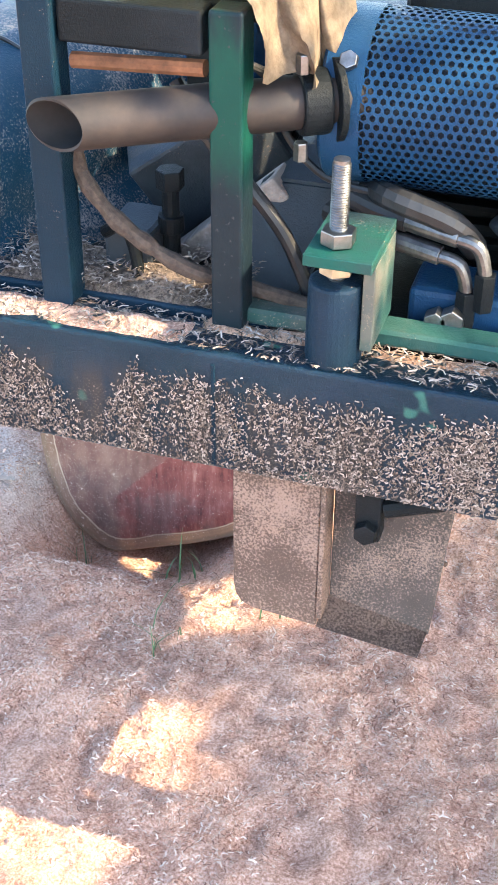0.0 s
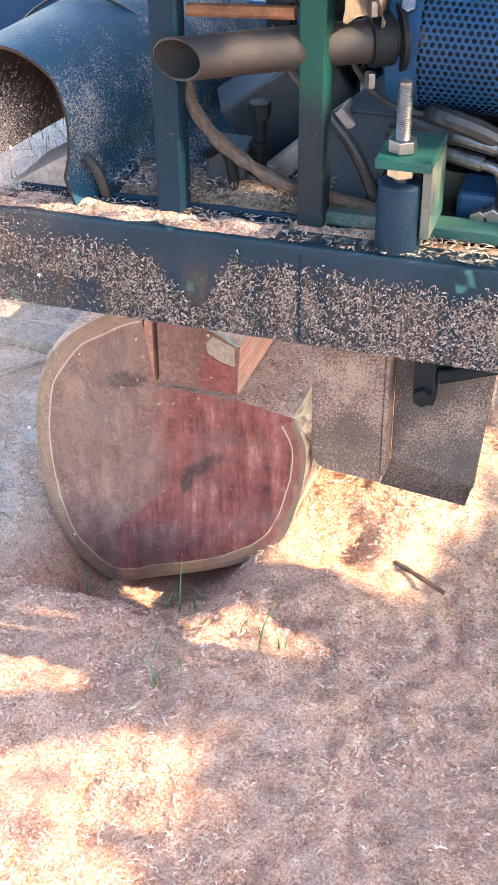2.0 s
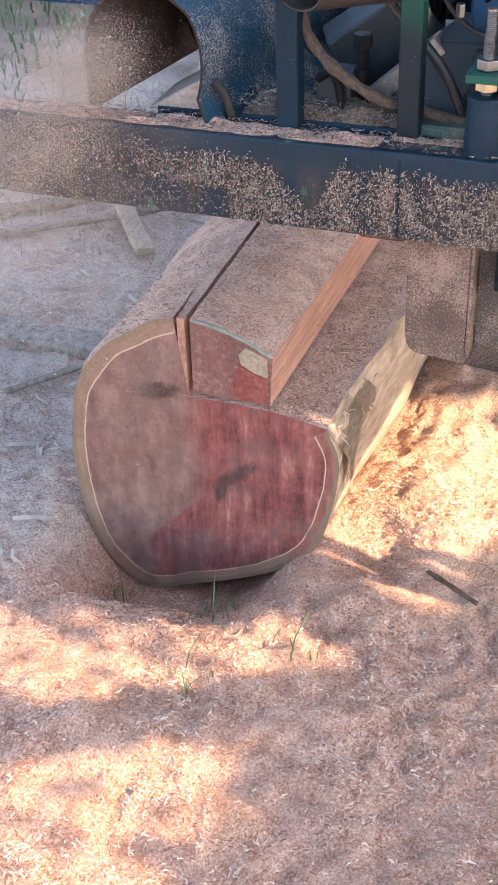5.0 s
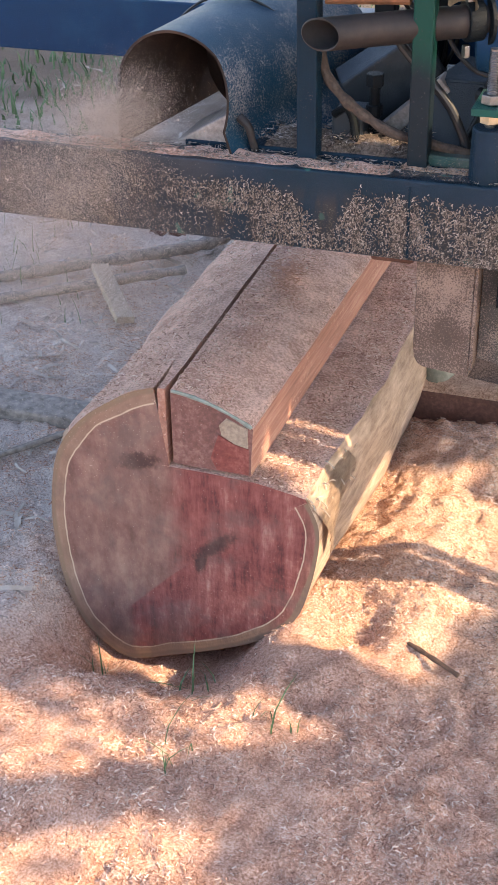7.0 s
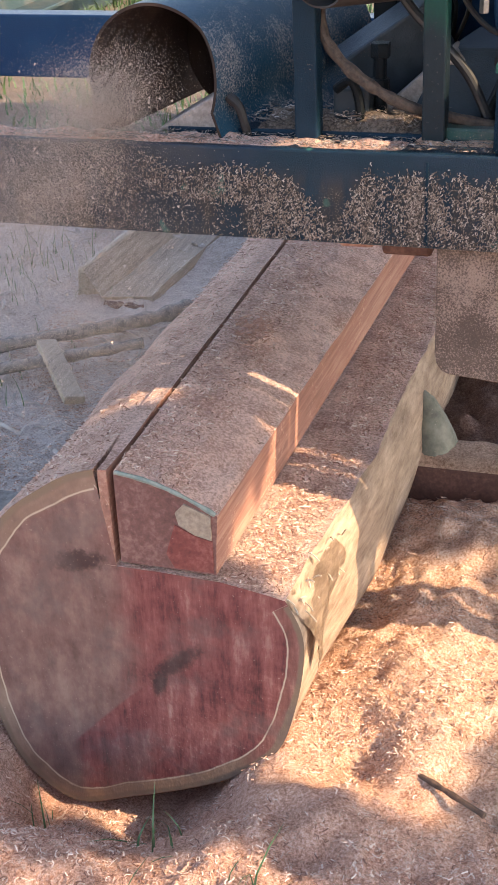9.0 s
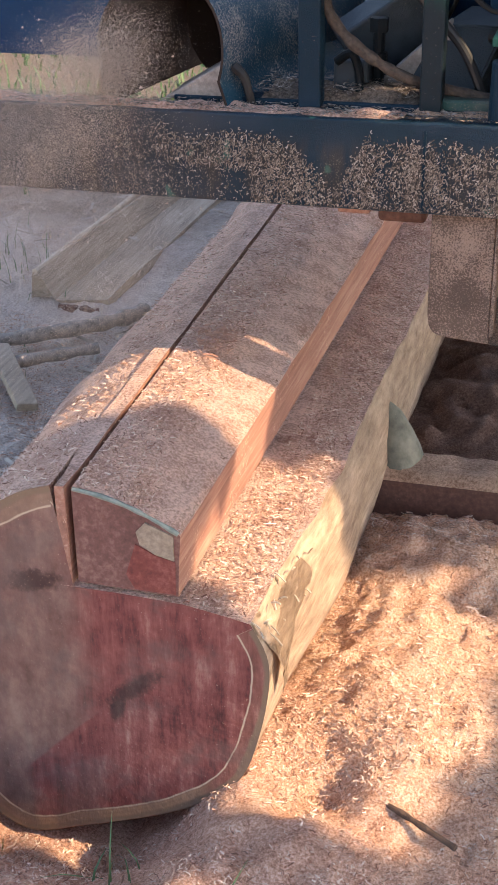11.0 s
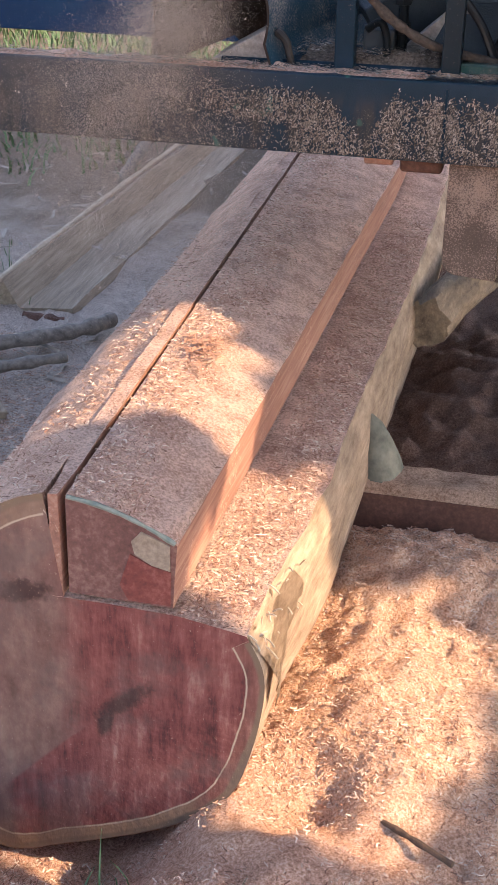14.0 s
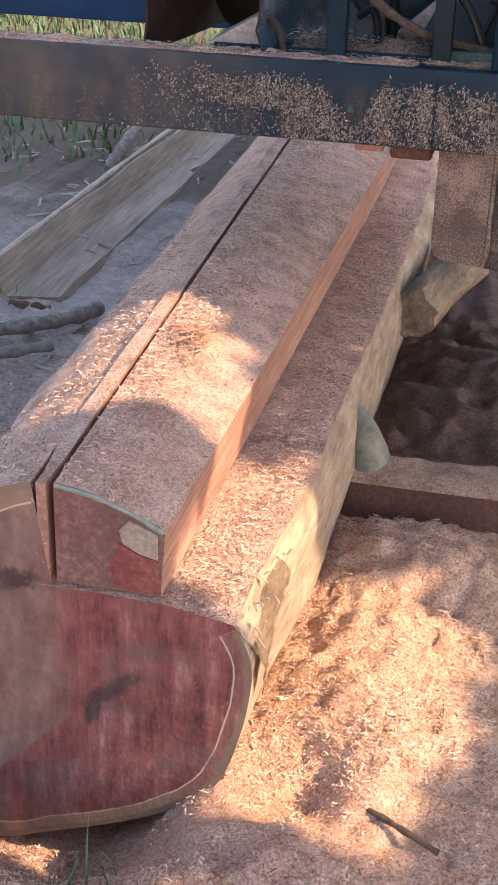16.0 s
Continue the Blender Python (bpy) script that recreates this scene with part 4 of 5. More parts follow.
def build_hood():
    """Discharge hood: a bent sheet over the blade, open towards the front."""
    a, b, R = Vector((-0.038, YB + 0.075, 0.802)), Vector((0.025, YB + 0.42, 0.805)), 0.103
    d = (b - a).normalized()
    u = Vector((math.cos(math.atan2(d.y, d.x) - math.pi / 2), math.sin(math.atan2(d.y, d.x) - math.pi / 2), 0))
    bm = bmesh.new()
    rings = []
    for s in range(13):
        t = s / 12
        p = a + (b - a) * t
        ring = []
        for k in range(29):
            ang = math.pi * (1.06 - 1.12 * k / 28)
            lip = -0.035 * max(0, k / 28 - 0.72) / 0.28 if s == 0 else 0
            q = p + R * ((1 + 0.5 * t * (k > 13)) * math.cos(ang) * u + (1 + 0.1 * t) * math.sin(ang) * Vector((0, 0, 1))) + d * lip
            ring.append(bm.verts.new(q))
        q0 = ring[-1].co
        for i in range(1, 4):
            ring.append(bm.verts.new(q0 + u * (0.006 * i + 0.014 * i * t) + Vector((0, 0, -0.017 * i))))
        q1 = ring[0].co
        for i in range(1, 4):
            ring.insert(0, bm.verts.new(q1 - u * 0.002 * i + Vector((0, 0, -0.020 * i))))
        rings.append(ring)
    n = len(rings[0])
    for p, q in zip(rings, rings[1:]):
        for k in range(n - 1):
            bm.faces.new((p[k], p[k + 1], q[k + 1], q[k]))
    bmesh.ops.recalc_face_normals(bm, faces=bm.faces)
    bmesh.ops.solidify(bm, geom=list(bm.faces), thickness=0.004)
    bm.faces.ensure_lookup_table()
    for f in bm.faces:
        c = f.calc_center_median()
        t = (c - a).dot(d)
        axis = a + d * t
        f.material_index = 1 if (axis - c).dot(f.normal) > 0 else 0
    h = part("discharge_hood", bm, [M_HOOD, M_HOOD_IN], mill, "curved blue sheet-metal discharge hood, brown inside", 50)
    # closed back of the hood
    bm = bmesh.new()
    c = a + (b - a) * 0.72
    bm.faces.new([bm.verts.new(c + R * 0.99 * (math.cos(t) * u + math.sin(t) * Vector((0, 0, 1)))) for t in [math.pi * (1.30 - 1.6 * k / 20) for k in range(21)]])
    bmesh.ops.solidify(bm, geom=list(bm.faces), thickness=0.004)
    part("back_plate", bm, M_HOOD_IN, h, "caked brown back plate")
    part("torn_lip", swept([(0.066, YB + 0.052, 0.797), (0.080, YB + 0.050, 0.785), (0.086, YB + 0.050, 0.765), (0.090, YB + 0.052, 0.748)], 0.006, 8, 0.3), M_RUST, h, "bent rusty lip")
    # dusty deflector block in the mouth
    bm = slab([(-0.035, 0.75), (0.045, 0.796), (0.062, 0.796), (0.066, 0.75)], YB + 0.058, YB + 0.16, 0.002)
    part("deflector", bm, M_SLABDUST, mill, "dusty grey wooden deflector block")
    # strap wrapped round the hood
    strap = []
    for k in range(15):
        ang = math.pi * (0.95 - 0.9 * k / 14)
        strap.append(a + (b - a) * (0.42 + 0.01 * k) + (R * 1.06 + 0.003) * (math.cos(ang) * u + math.sin(ang) * Vector((0, 0, 1))))
    part("strap", swept(strap, 0.0022, 6), M_RUBBER, h, "thin black strap")


M_SLABDUST = sawn_wood("dusty_block", (0.30, 0.25, 0.22), (0.48, 0.41, 0.36), 0.3)
build_hood()


def build_guard():
    """Bent sheet guard hanging below the front beam."""
    bl = [(0.338, 0.632), (0.338, 0.485), (0.3405, 0.470), (0.346, 0.461), (0.356, 0.456), (0.40, 0.452), (0.421, 0.450), (0.421, 0.632)]
    g = part("blade_guard", slab(bl, YB + 0.020, YB + 0.026, 0.0012), M_GUARD, mill, "dusty sheet-steel guard plate")
    part("edge_strip", box(0.4215, 0.4265, YB + 0.018, YB + 0.05, 0.462, 0.630, 0.001), M_GUARD, g, "dusty plate edge")
    bm = slab([(0.4275, 0.632), (0.4275, 0.452), (0.526, 0.445), (0.538, 0.600), (0.538, 0.632)], YB + 0.046, YB + 0.052, 0.0012)
    part("guard_wing", bm, M_GUARD_IN, g, "dark bent guard wing")
    bm = bmesh.new()
    vs = [bm.verts.new(v) for v in ((0.421, YB + 0.020, 0.450), (0.522, YB + 0.016, 0.442), (0.525, YB + 0.046, 0.449), (0.4275, YB + 0.046, 0.470))]
    bm.faces.new(vs)
    bmesh.ops.solidify(bm, geom=list(bm.faces), thickness=0.004)
    part("guard_lip", bm, M_GUARD, g, "dusty turned lip")
    part("pivot_bar", box(0.452, 0.476, YB + 0.022, YB + 0.042, 0.565, 0.632, 0.002), M_DARK, g)
    part("pivot_bolt", rod((0.464, YB + 0.012, 0.578), (0.464, YB + 0.026, 0.578), 0.011, 6, bevel=0.001), M_DARK, g)
    part("strut", rod((0.478, YB + 0.030, 0.600), (0.60, YB + 0.04, 0.640), 0.009, 10), M_DARK, g)
    # guide block and gear case under the beam
    part("guide_block", box(0.205, 0.25, YB + 0.056, YB + 0.10, 0.607, 0.640, 0.004), M_SAWN, mill, "worn wooden guide block")
    part("gear_case", box(0.26, 0.325, YB + 0.058, YB + 0.16, 0.598, 0.645, 0.006), M_TIMBER, mill, "dark red gear case")
    part("gear_case", box(0.17, 0.31, YB + 0.20, YB + 0.42, 0.585, 0.70, 0.012), M_DARK, mill, "dark gear housing")


build_guard()


def build_engine():
    # sloping grey belt cover
    bm = bmesh.new()
    y0, y1 = YB + 0.15, YB + 0.20
    pts = [(0.272, y0 - 0.03, 0.746), (0.366, y0 - 0.03, 0.746), (0.404, y0 + 0.02, 0.836), (0.318, y0 + 0.02, 0.836), (0.345, y1 + 0.05, 0.738), (0.43, y1 + 0.08, 0.738), (0.425, y1 + 0.07, 0.84), (0.345, y1 + 0.07, 0.845)]
    v = [bm.verts.new(p) for p in pts]
    for f in ((0, 1, 2, 3), (4, 7, 6, 5), (3, 2, 6, 7), (1, 5, 6, 2), (0, 3, 7, 4), (0, 4, 5, 1)):
        bm.faces.new([v[i] for i in f])
    bmesh.ops.recalc_face_normals(bm, faces=bm.faces)
    bmesh.ops.bevel(bm, geom=list(bm.edges), offset=0.003, segments=2, affect="EDGES")
    part("belt_cover", bm, M_GREY, mill, "scuffed grey sloping belt cover")
    bm = box(-0.07, 0.07, -0.03, 0.03, -0.06, 0.06, 0.004)
    bmesh.ops.transform(bm, matrix=pose(0.245, YB + 0.26, 0.80, 8, -32, 20), verts=bm.verts)
    part("belt_cover", bm, M_GREY, mill, "scuffed grey bent cover")
    bm = box(-0.012, 0.012, -0.02, 0.02, -0.07, 0.07, 0.002)
    bmesh.ops.transform(bm, matrix=pose(0.285, YB + 0.18, 0.785, 0, 48, 0), verts=bm.verts)
    part("brace", bm, M_SLABDUST, mill, "dusty slanting brace")
    part("bearing_block", box(0.188, 0.235, YB + 0.10, YB + 0.16, 0.757, 0.80, 0.005), M_GREY, mill, "grey bearing block")
    part("tall_bolt", rod((0.243, YB + 0.13, 0.757), (0.243, YB + 0.13, 0.848), 0.008, 12, bevel=0.001), M_DARK, mill)
    part("bolt_head", rod((0.243, YB + 0.13, 0.832), (0.243, YB + 0.13, 0.85), 0.013, 6, bevel=0.001), M_DARK, mill)
    part("bolt_collar", rod((0.243, YB + 0.13, 0.79), (0.243, YB + 0.13, 0.806), 0.012, 12, bevel=0.001), M_DARK, mill)
    part("engine_block", box(0.42, 0.80, YB + 0.24, YB + 0.62, 0.74, 1.02, 0.02), M_DARK, mill, "dark engine block")
    for k in range(9):
        part("cooling_fin", box(0.43, 0.79, YB + 0.222, YB + 0.238, 0.77 + k * 0.018, 0.776 + k * 0.018, 0.001), M_DARK, mill)
    part("air_box", box(0.24, 0.42, YB + 0.36, YB + 0.56, 0.80, 0.92, 0.01), M_NAVY_CLEAN, mill, "dark green-blue box")
    part("fuel_pump", rod((0.55, YB + 0.16, 0.80), (0.60, YB + 0.19, 0.855), 0.036, 20, bevel=0.004), M_GREY, mill, "round grey pump")
    part("pump_bolt", rod((0.548, YB + 0.128, 0.822), (0.548, YB + 0.14, 0.822), 0.009, 6, bevel=0.001), M_CHROME, mill)
    part("manifold", box(0.47, 0.70, YB + 0.10, YB + 0.16, 0.745, 0.785, 0.006), M_NAVY_CLEAN, mill, "dark blue manifold block")
    # hydraulic hose ends
    for k, (px, pz) in enumerate(((0.434, 0.846), (0.420, 0.828))):
        h = part("hydraulic_hose", swept([(px - 0.03, YB + 0.13, pz + 0.004), (px, YB + 0.115, pz), (px + 0.03, YB + 0.105, pz - 0.002)], 0.010, 12), M_RUBBER, mill, "black hydraulic hose")
        part("ferrule", rod((px + 0.028, YB + 0.106, pz - 0.002), (px + 0.075, YB + 0.098, pz - 0.008), 0.0085, 14, bevel=0.001), M_STEEL, h, "crimped steel ferrule")
        part("elbow", swept([(px + 0.072, YB + 0.098, pz - 0.008), (px + 0.092, YB + 0.097, pz - 0.014), (px + 0.100, YB + 0.097, pz - 0.04)], 0.006, 12), M_STEEL, h, "steel elbow")
        part("union_nut", rod((px + 0.100, YB + 0.097, pz - 0.036), (px + 0.100, YB + 0.097, pz - 0.07), 0.0095, 6, bevel=0.001), M_DARK, h)
        part("union_nut", rod((px + 0.078, YB + 0.08, 0.768 - 0.004 * k), (px + 0.078, YB + 0.095, 0.768 - 0.004 * k), 0.011, 6, bevel=0.001), M_CHROME, h)
    # hoses and leads
    part("dusty_hose", swept([(0.182, YB + 0.07, 0.90), (0.190, YB + 0.06, 0.868), (0.215, YB + 0.055, 0.838), (0.245, YB + 0.055, 0.815), (0.285, YB + 0.06, 0.792), (0.33, YB + 0.075, 0.776), (0.40, YB + 0.08, 0.762)], 0.0075, 10, 0.35), M_HOSE, mill, "brown hose furred with sawdust")
    part("black_hose", swept([(0.255, YB + 0.12, 0.935), (0.285, YB + 0.11, 0.895), (0.325, YB + 0.105, 0.855), (0.36, YB + 0.10, 0.815), (0.385, YB + 0.095, 0.765)], 0.0065, 10), M_RUBBER, mill, "black rubber hose")
    part("lead", swept([(0.335, YB + 0.14, 0.925), (0.352, YB + 0.13, 0.893), (0.385, YB + 0.125, 0.865), (0.43, YB + 0.12, 0.858)], 0.0035, 8), M_RUBBER, mill, "thin black lead")
    part("lead", swept([(0.42, YB + 0.16, 0.845), (0.45, YB + 0.10, 0.865), (0.50, YB + 0.10, 0.85), (0.52, YB + 0.12, 0.82)], 0.011, 10), M_RUBBER, mill, "thick black hose")
    part("grease_pipe", swept([(0.195, YB + 0.09, 0.80), (0.215, YB + 0.085, 0.812), (0.225, YB + 0.085, 0.79), (0.227, YB + 0.085, 0.76)], 0.006, 10), M_DARK, mill)
    for k in range(4):
        part("lead", swept([(0.20 + 0.02 * k, YB + 0.30, 1.0), (0.235 + 0.012 * k, YB + 0.26, 0.94 - 0.01 * k), (0.27 + 0.02 * k, YB + 0.28, 0.88), (0.30, YB + 0.3, 0.80)], 0.003, 6), M_RUBBER, mill)


M_STEEL = simple("dull_steel", (0.07, 0.075, 0.08), (0.20, 0.205, 0.21), 0.42, 0.9, 90, 0.15)
build_engine()


def build_can():
    bm = box(0.195, 0.385, YB + 0.075, YB + 0.225, 1.018, 1.26, 0.035, seg=5)
    c = part("fuel_can", bm, M_YELLOW, mill, "dirty yellow plastic fuel can", 60)
    part("cap", rod((0.25, YB + 0.15, 1.255), (0.25, YB + 0.15, 1.285), 0.022, 18, bevel=0.003), M_RUBBER, c, "black screw cap")
    bm = bmesh.new()
    g = {}
    for i in range(19):
        for j in range(22):
            s, t = i / 18, j / 21
            drape = 0.16 * t
            x = 0.335 + 0.055 * s + 0.03 * t + 0.010 * math.sin(14 * s + 4 * t) * t
            y = YB + 0.05 + 0.10 * s - 0.012 * math.cos(17 * s) * (0.3 + t)
            z = 1.045 + 0.02 * math.sin(3 * s) - drape * (0.45 + 0.55 * s) + 0.006 * noise.noise((s * 9, t * 9, 1))
            g[i, j] = bm.verts.new((x, y, z))
    for i in range(18):
        for j in range(21):
            bm.faces.new((g[i, j], g[i + 1, j], g[i + 1, j + 1], g[i, j + 1]))
    bmesh.ops.solidify(bm, geom=list(bm.faces), thickness=0.004)
    part("rag", bm, M_CLOTH, mill, "crumpled brown rag", 70)


build_can()


# ---------------------------------------------------------------- shavings, grass, unseen tree
def slivers(name, places, label, mat, size=(0.003, 0.0085), width=0.0011, parent=None, seed=1):
    """Thin bent wood shavings lying at the places given (point and surface tilt)."""
    rng = random.Random(seed)
    verts, faces = [], []
    for (x, y, z) in places:
        a, l, w = rng.uniform(0, 2 * math.pi), rng.uniform(*size) * 0.5, width * rng.uniform(0.6, 1.5)
        c, s = math.cos(a), math.sin(a)
        up, tip, curl = rng.uniform(-0.2, 0.6), rng.uniform(0.0, 0.4), rng.uniform(-0.5, 0.5)
        b = len(verts)
        for k, (t, hgt) in enumerate(((-1, -0.15 + 0.2 * up), (0, 0.25 * up + 0.25), (1, tip + 0.4 * up))):
            px, py, pz = x + c * l * t - s * curl * l * t * t, y + s * l * t + c * curl * l * t * t, z + 0.0008 + max(hgt, 0) * l * 0.6
            verts += [(px - s * w / 2, py + c * w / 2, pz), (px + s * w / 2, py - c * w / 2, pz + w * 0.3)]
        faces += [(b, b + 1, b + 3, b + 2), (b + 2, b + 3, b + 5, b + 4)]
    me = bpy.data.meshes.new(name)
    me.from_pydata(verts, [], faces)
    me.materials.append(mat)
    ob = new(name, me)
    if parent:
        ob.parent = parent
    return tagged(ob, label, "" if parent else "shavings", kind="stuff")


def build_shavings():
    rng = random.Random(7)
    spots = []
    while len(spots) < 64000:
        x, y = rng.uniform(-0.75, 0.8), rng.uniform(-0.75, 1.35)
        if -0.2 < x < 0.19 and y > 0.0 or x > 0.15 and y > 0.78:
            continue
        if noise.noise((x * 6, y * 6, 2)) + 0.45 < rng.random() * 0.9:
            continue
        spots.append((x, y, ground_height(x, y)))
    slivers("ground_shavings", spots, "pale and reddish wood shavings strewn on the ground", M_CHIP, (0.003, 0.0105), 0.0012)
    spots = []
    while len(spots) < 420:
        x, y = rng.uniform(-0.75, 0.8), rng.uniform(-0.75, 1.35)
        if -0.2 < x < 0.19 and y > 0.0 or x > 0.15 and y > 0.78:
            continue
        spots.append((x, y, ground_height(x, y)))
    slivers("long_shavings", spots, "longer pale curls of wood on the ground", M_CHIP, (0.010, 0.022), 0.0016, seed=4)
    spots = []
    for _ in range(8000):
        x, y = rng.uniform(-0.015, 0.113), rng.uniform(0.005, 1.6)
        spots.append((cant_x(x, y), y, 0.401 - 0.047 * smooth(x, -0.01, 0.118) ** 1.0 * (0.6 + 0.4 * smooth(x, 0.0, 0.11)) + 0.001))
    for _ in range(5500):
        x, y = rng.uniform(0.118, 0.195), rng.uniform(0.0, 1.6)
        spots.append((x + bend(y) * smooth(x, 0, 0.15), y, 0.2605 - 0.17 * max(0, x - 0.125)))
    for _ in range(3000):
        x, y = rng.uniform(-0.19, -0.045), rng.uniform(0.0, 1.6)
        spots.append((x, y, 0.001 + float(np.interp(x, (-0.220, -0.175, -0.122, -0.080, -0.044), (0.255, 0.320, 0.362, 0.388, 0.400)))))
    slivers("log_shavings", spots, "fine shavings lying on the sawn log", M_CHIP, (0.003, 0.011), 0.0013, seed=5)
    spots = []
    for _ in range(160):
        x, y = rng.gauss(0.03, 0.016), rng.gauss(0.46, 0.025)
        spots.append((x, y, 0.398 + rng.uniform(0, 0.01)))
    slivers("shaving_clump", spots, "clump of reddish shavings on the sawn beam", M_RED_CHIP, (0.01, 0.025), 0.002, seed=6)
    spots = []
    for _ in range(2600):
        x = rng.uniform(-0.4, 0.75)
        spots.append((x, YB + rng.uniform(0.002, 0.052), ZT + 0.003))
    for _ in range(1100):
        spots.append((rng.uniform(0.09, 0.33), YB + rng.uniform(0.05, 0.14), 0.768 + rng.uniform(-0.004, 0.006)))
    slivers("shaving_litter", spots, "grey shavings on the carriage frame", M_FLAKE, (0.004, 0.011), 0.0011, mill, 8)


def build_crust():
    """Flakes of sawdust stuck on the front beam's face: thick to one end, with bare drips under the top edge."""
    rng = random.Random(51)
    verts, faces = [], []
    while len(faces) < 2 * 18000:
        x, z = rng.uniform(-0.30, 0.95), rng.uniform(ZB + 0.003, ZT - 0.006)
        h = z - ZB
        line = 0.092 + 0.022 * noise.noise((x * 13, 0, 1)) + 0.012 * noise.noise((x * 45, 0, 2)) - 0.055 * bump2(x, 0, 0.205, 0, 0.035, 1) - 0.02 * bump2(x, 0, 0.42, 0, 0.03, 1)
        cover = smooth(line - h, -0.012, 0.016)
        cover *= 0.62 + 0.75 * noise.noise((x * 30, z * 14, 5)) + 0.35 * noise.noise((x * 85, z * 60, 6))
        if x < 0.16:
            low = smooth(h, 0.035, 0.055) if x < 0.10 else 1.0
            cover *= low * smooth(x, -0.16, 0.10) * 1.1
            cover += 0.10 * smooth(x, -0.3, 0.0) * (h < 0.04)
        cover *= 1 - 0.7 * bump2(x, 0, 0.327, 0, 0.006, 1)
        if cover < rng.random():
            continue
        a = math.radians(rng.gauss(68, 38))
        l, w = rng.uniform(0.0018, 0.0046), rng.uniform(0.0007, 0.0014)
        c, s = math.cos(a), math.sin(a)
        out, lift, curl = rng.uniform(0.0004, 0.0012), rng.uniform(0.0, 0.0018), rng.uniform(-0.5, 0.5)
        b = len(verts)
        for t in (-1, 0, 1):
            px, pz = x + c * l * t / 2 - s * curl * l * t * t / 2, z + s * l * t / 2 + c * curl * l * t * t / 2
            off = YB - out - lift * (t + 1) / 2
            verts += [(px - s * w / 2, off, pz + c * w / 2), (px + s * w / 2, off - 0.0005, pz - c * w / 2)]
        faces += [(b, b + 1, b + 3, b + 2), (b + 2, b + 3, b + 5, b + 4)]
    me = bpy.data.meshes.new("crust")
    me.from_pydata(verts, [], faces)
    me.materials.append(M_FLAKE)
    ob = new("crust", me)
    ob.parent = mill
    tagged(ob, "grey flakes of sawdust stuck on the beam", kind="stuff")


def build_litter():
    """Twigs and splinters on the earth beside the log."""
    rng = random.Random(17)
    spots = []
    while len(spots) < 700:
        x, y = rng.uniform(-1.5, -0.26), rng.uniform(-0.2, 3.4)
        spots.append((x, y, ground_height(x, y)))
    slivers("splinter_litter", spots, "grey splinters and twigs littering the earth", M_STICK_PALE, (0.02, 0.09), 0.006, seed=9)


M_STICK_PALE = simple("pale_splinters_dry", (0.18, 0.145, 0.12), (0.50, 0.43, 0.37), 0.9, 0.0, 14)
M_RED_CHIP = simple("red_shavings", (0.30, 0.13, 0.08), (0.52, 0.28, 0.19), 0.9, 0.0, 35)
build_shavings()
build_crust()
build_litter()


def blades(name, spots, label, seed, length=(0.06, 0.16), width=0.005, category="grass"):
    rng = random.Random(seed)
    verts, faces = [], []
    for x, y, z in spots:
        a, l, w, lean = rng.uniform(0, 6.28), rng.uniform(*length), width * rng.uniform(0.6, 1.3), rng.uniform(0.15, 0.9)
        c, s = math.cos(a), math.sin(a)
        b = len(verts)
        for t in (0, 0.4, 0.75, 1.0):
            r, hgt, ww = lean * l * t * t, l * t * (1 - 0.35 * lean * t), w * (1 - t) ** 0.6 + 0.0004
            px, py = x + c * r, y + s * r
            verts += [(px - s * ww / 2, py + c * ww / 2, z + hgt), (px + s * ww / 2, py - c * ww / 2, z + hgt)]
        faces += [(b + 2 * k, b + 2 * k + 1, b + 2 * k + 3, b + 2 * k + 2) for k in range(3)]
    me = bpy.data.meshes.new(name)
    me.from_pydata(verts, [], faces)
    me.materials.append(M_GRASS)
    return tagged(new(name, me), label, category, kind="stuff")


def build_grass():
    rng = random.Random(11)
    spots = []
    while len(spots) < 26000:
        x, y = rng.uniform(-5.0, 0.8), rng.uniform(1.4, 9.5)
        if x > -0.75 and y < 3.2:
            continue
        edge = noise.noise((x * 0.9, y * 0.9, 7)) * 0.9 + smooth(y, 2.2, 4.5) * 0.9 - smooth(x, -0.9, 0.6) * 0.6
        if edge < rng.random() * 1.1 - 0.25:
            continue
        spots.append((x, y, ground_height(x, y) - 0.004))
    blades("grass", spots, "patchy green grass on the earth beyond the mill", 3, (0.03, 0.11), 0.010)
    spots = []
    for cx, cy, n in ((0.07, -0.18, 9), (0.235, -0.26, 7), (0.10, -0.36, 6), (-0.14, -0.06, 5), (-0.95, 1.55, 140), (-0.8, 1.1, 50)):
        for _ in range(n):
            x, y = rng.gauss(cx, 0.022 if n < 20 else 0.12), rng.gauss(cy, 0.022 if n < 20 else 0.12)
            spots.append((x, y, ground_height(x, y) - 0.002))
    blades("grass_sprigs", spots, "thin green sprigs half buried in sawdust", 5, (0.03, 0.085), 0.0028)


build_grass()


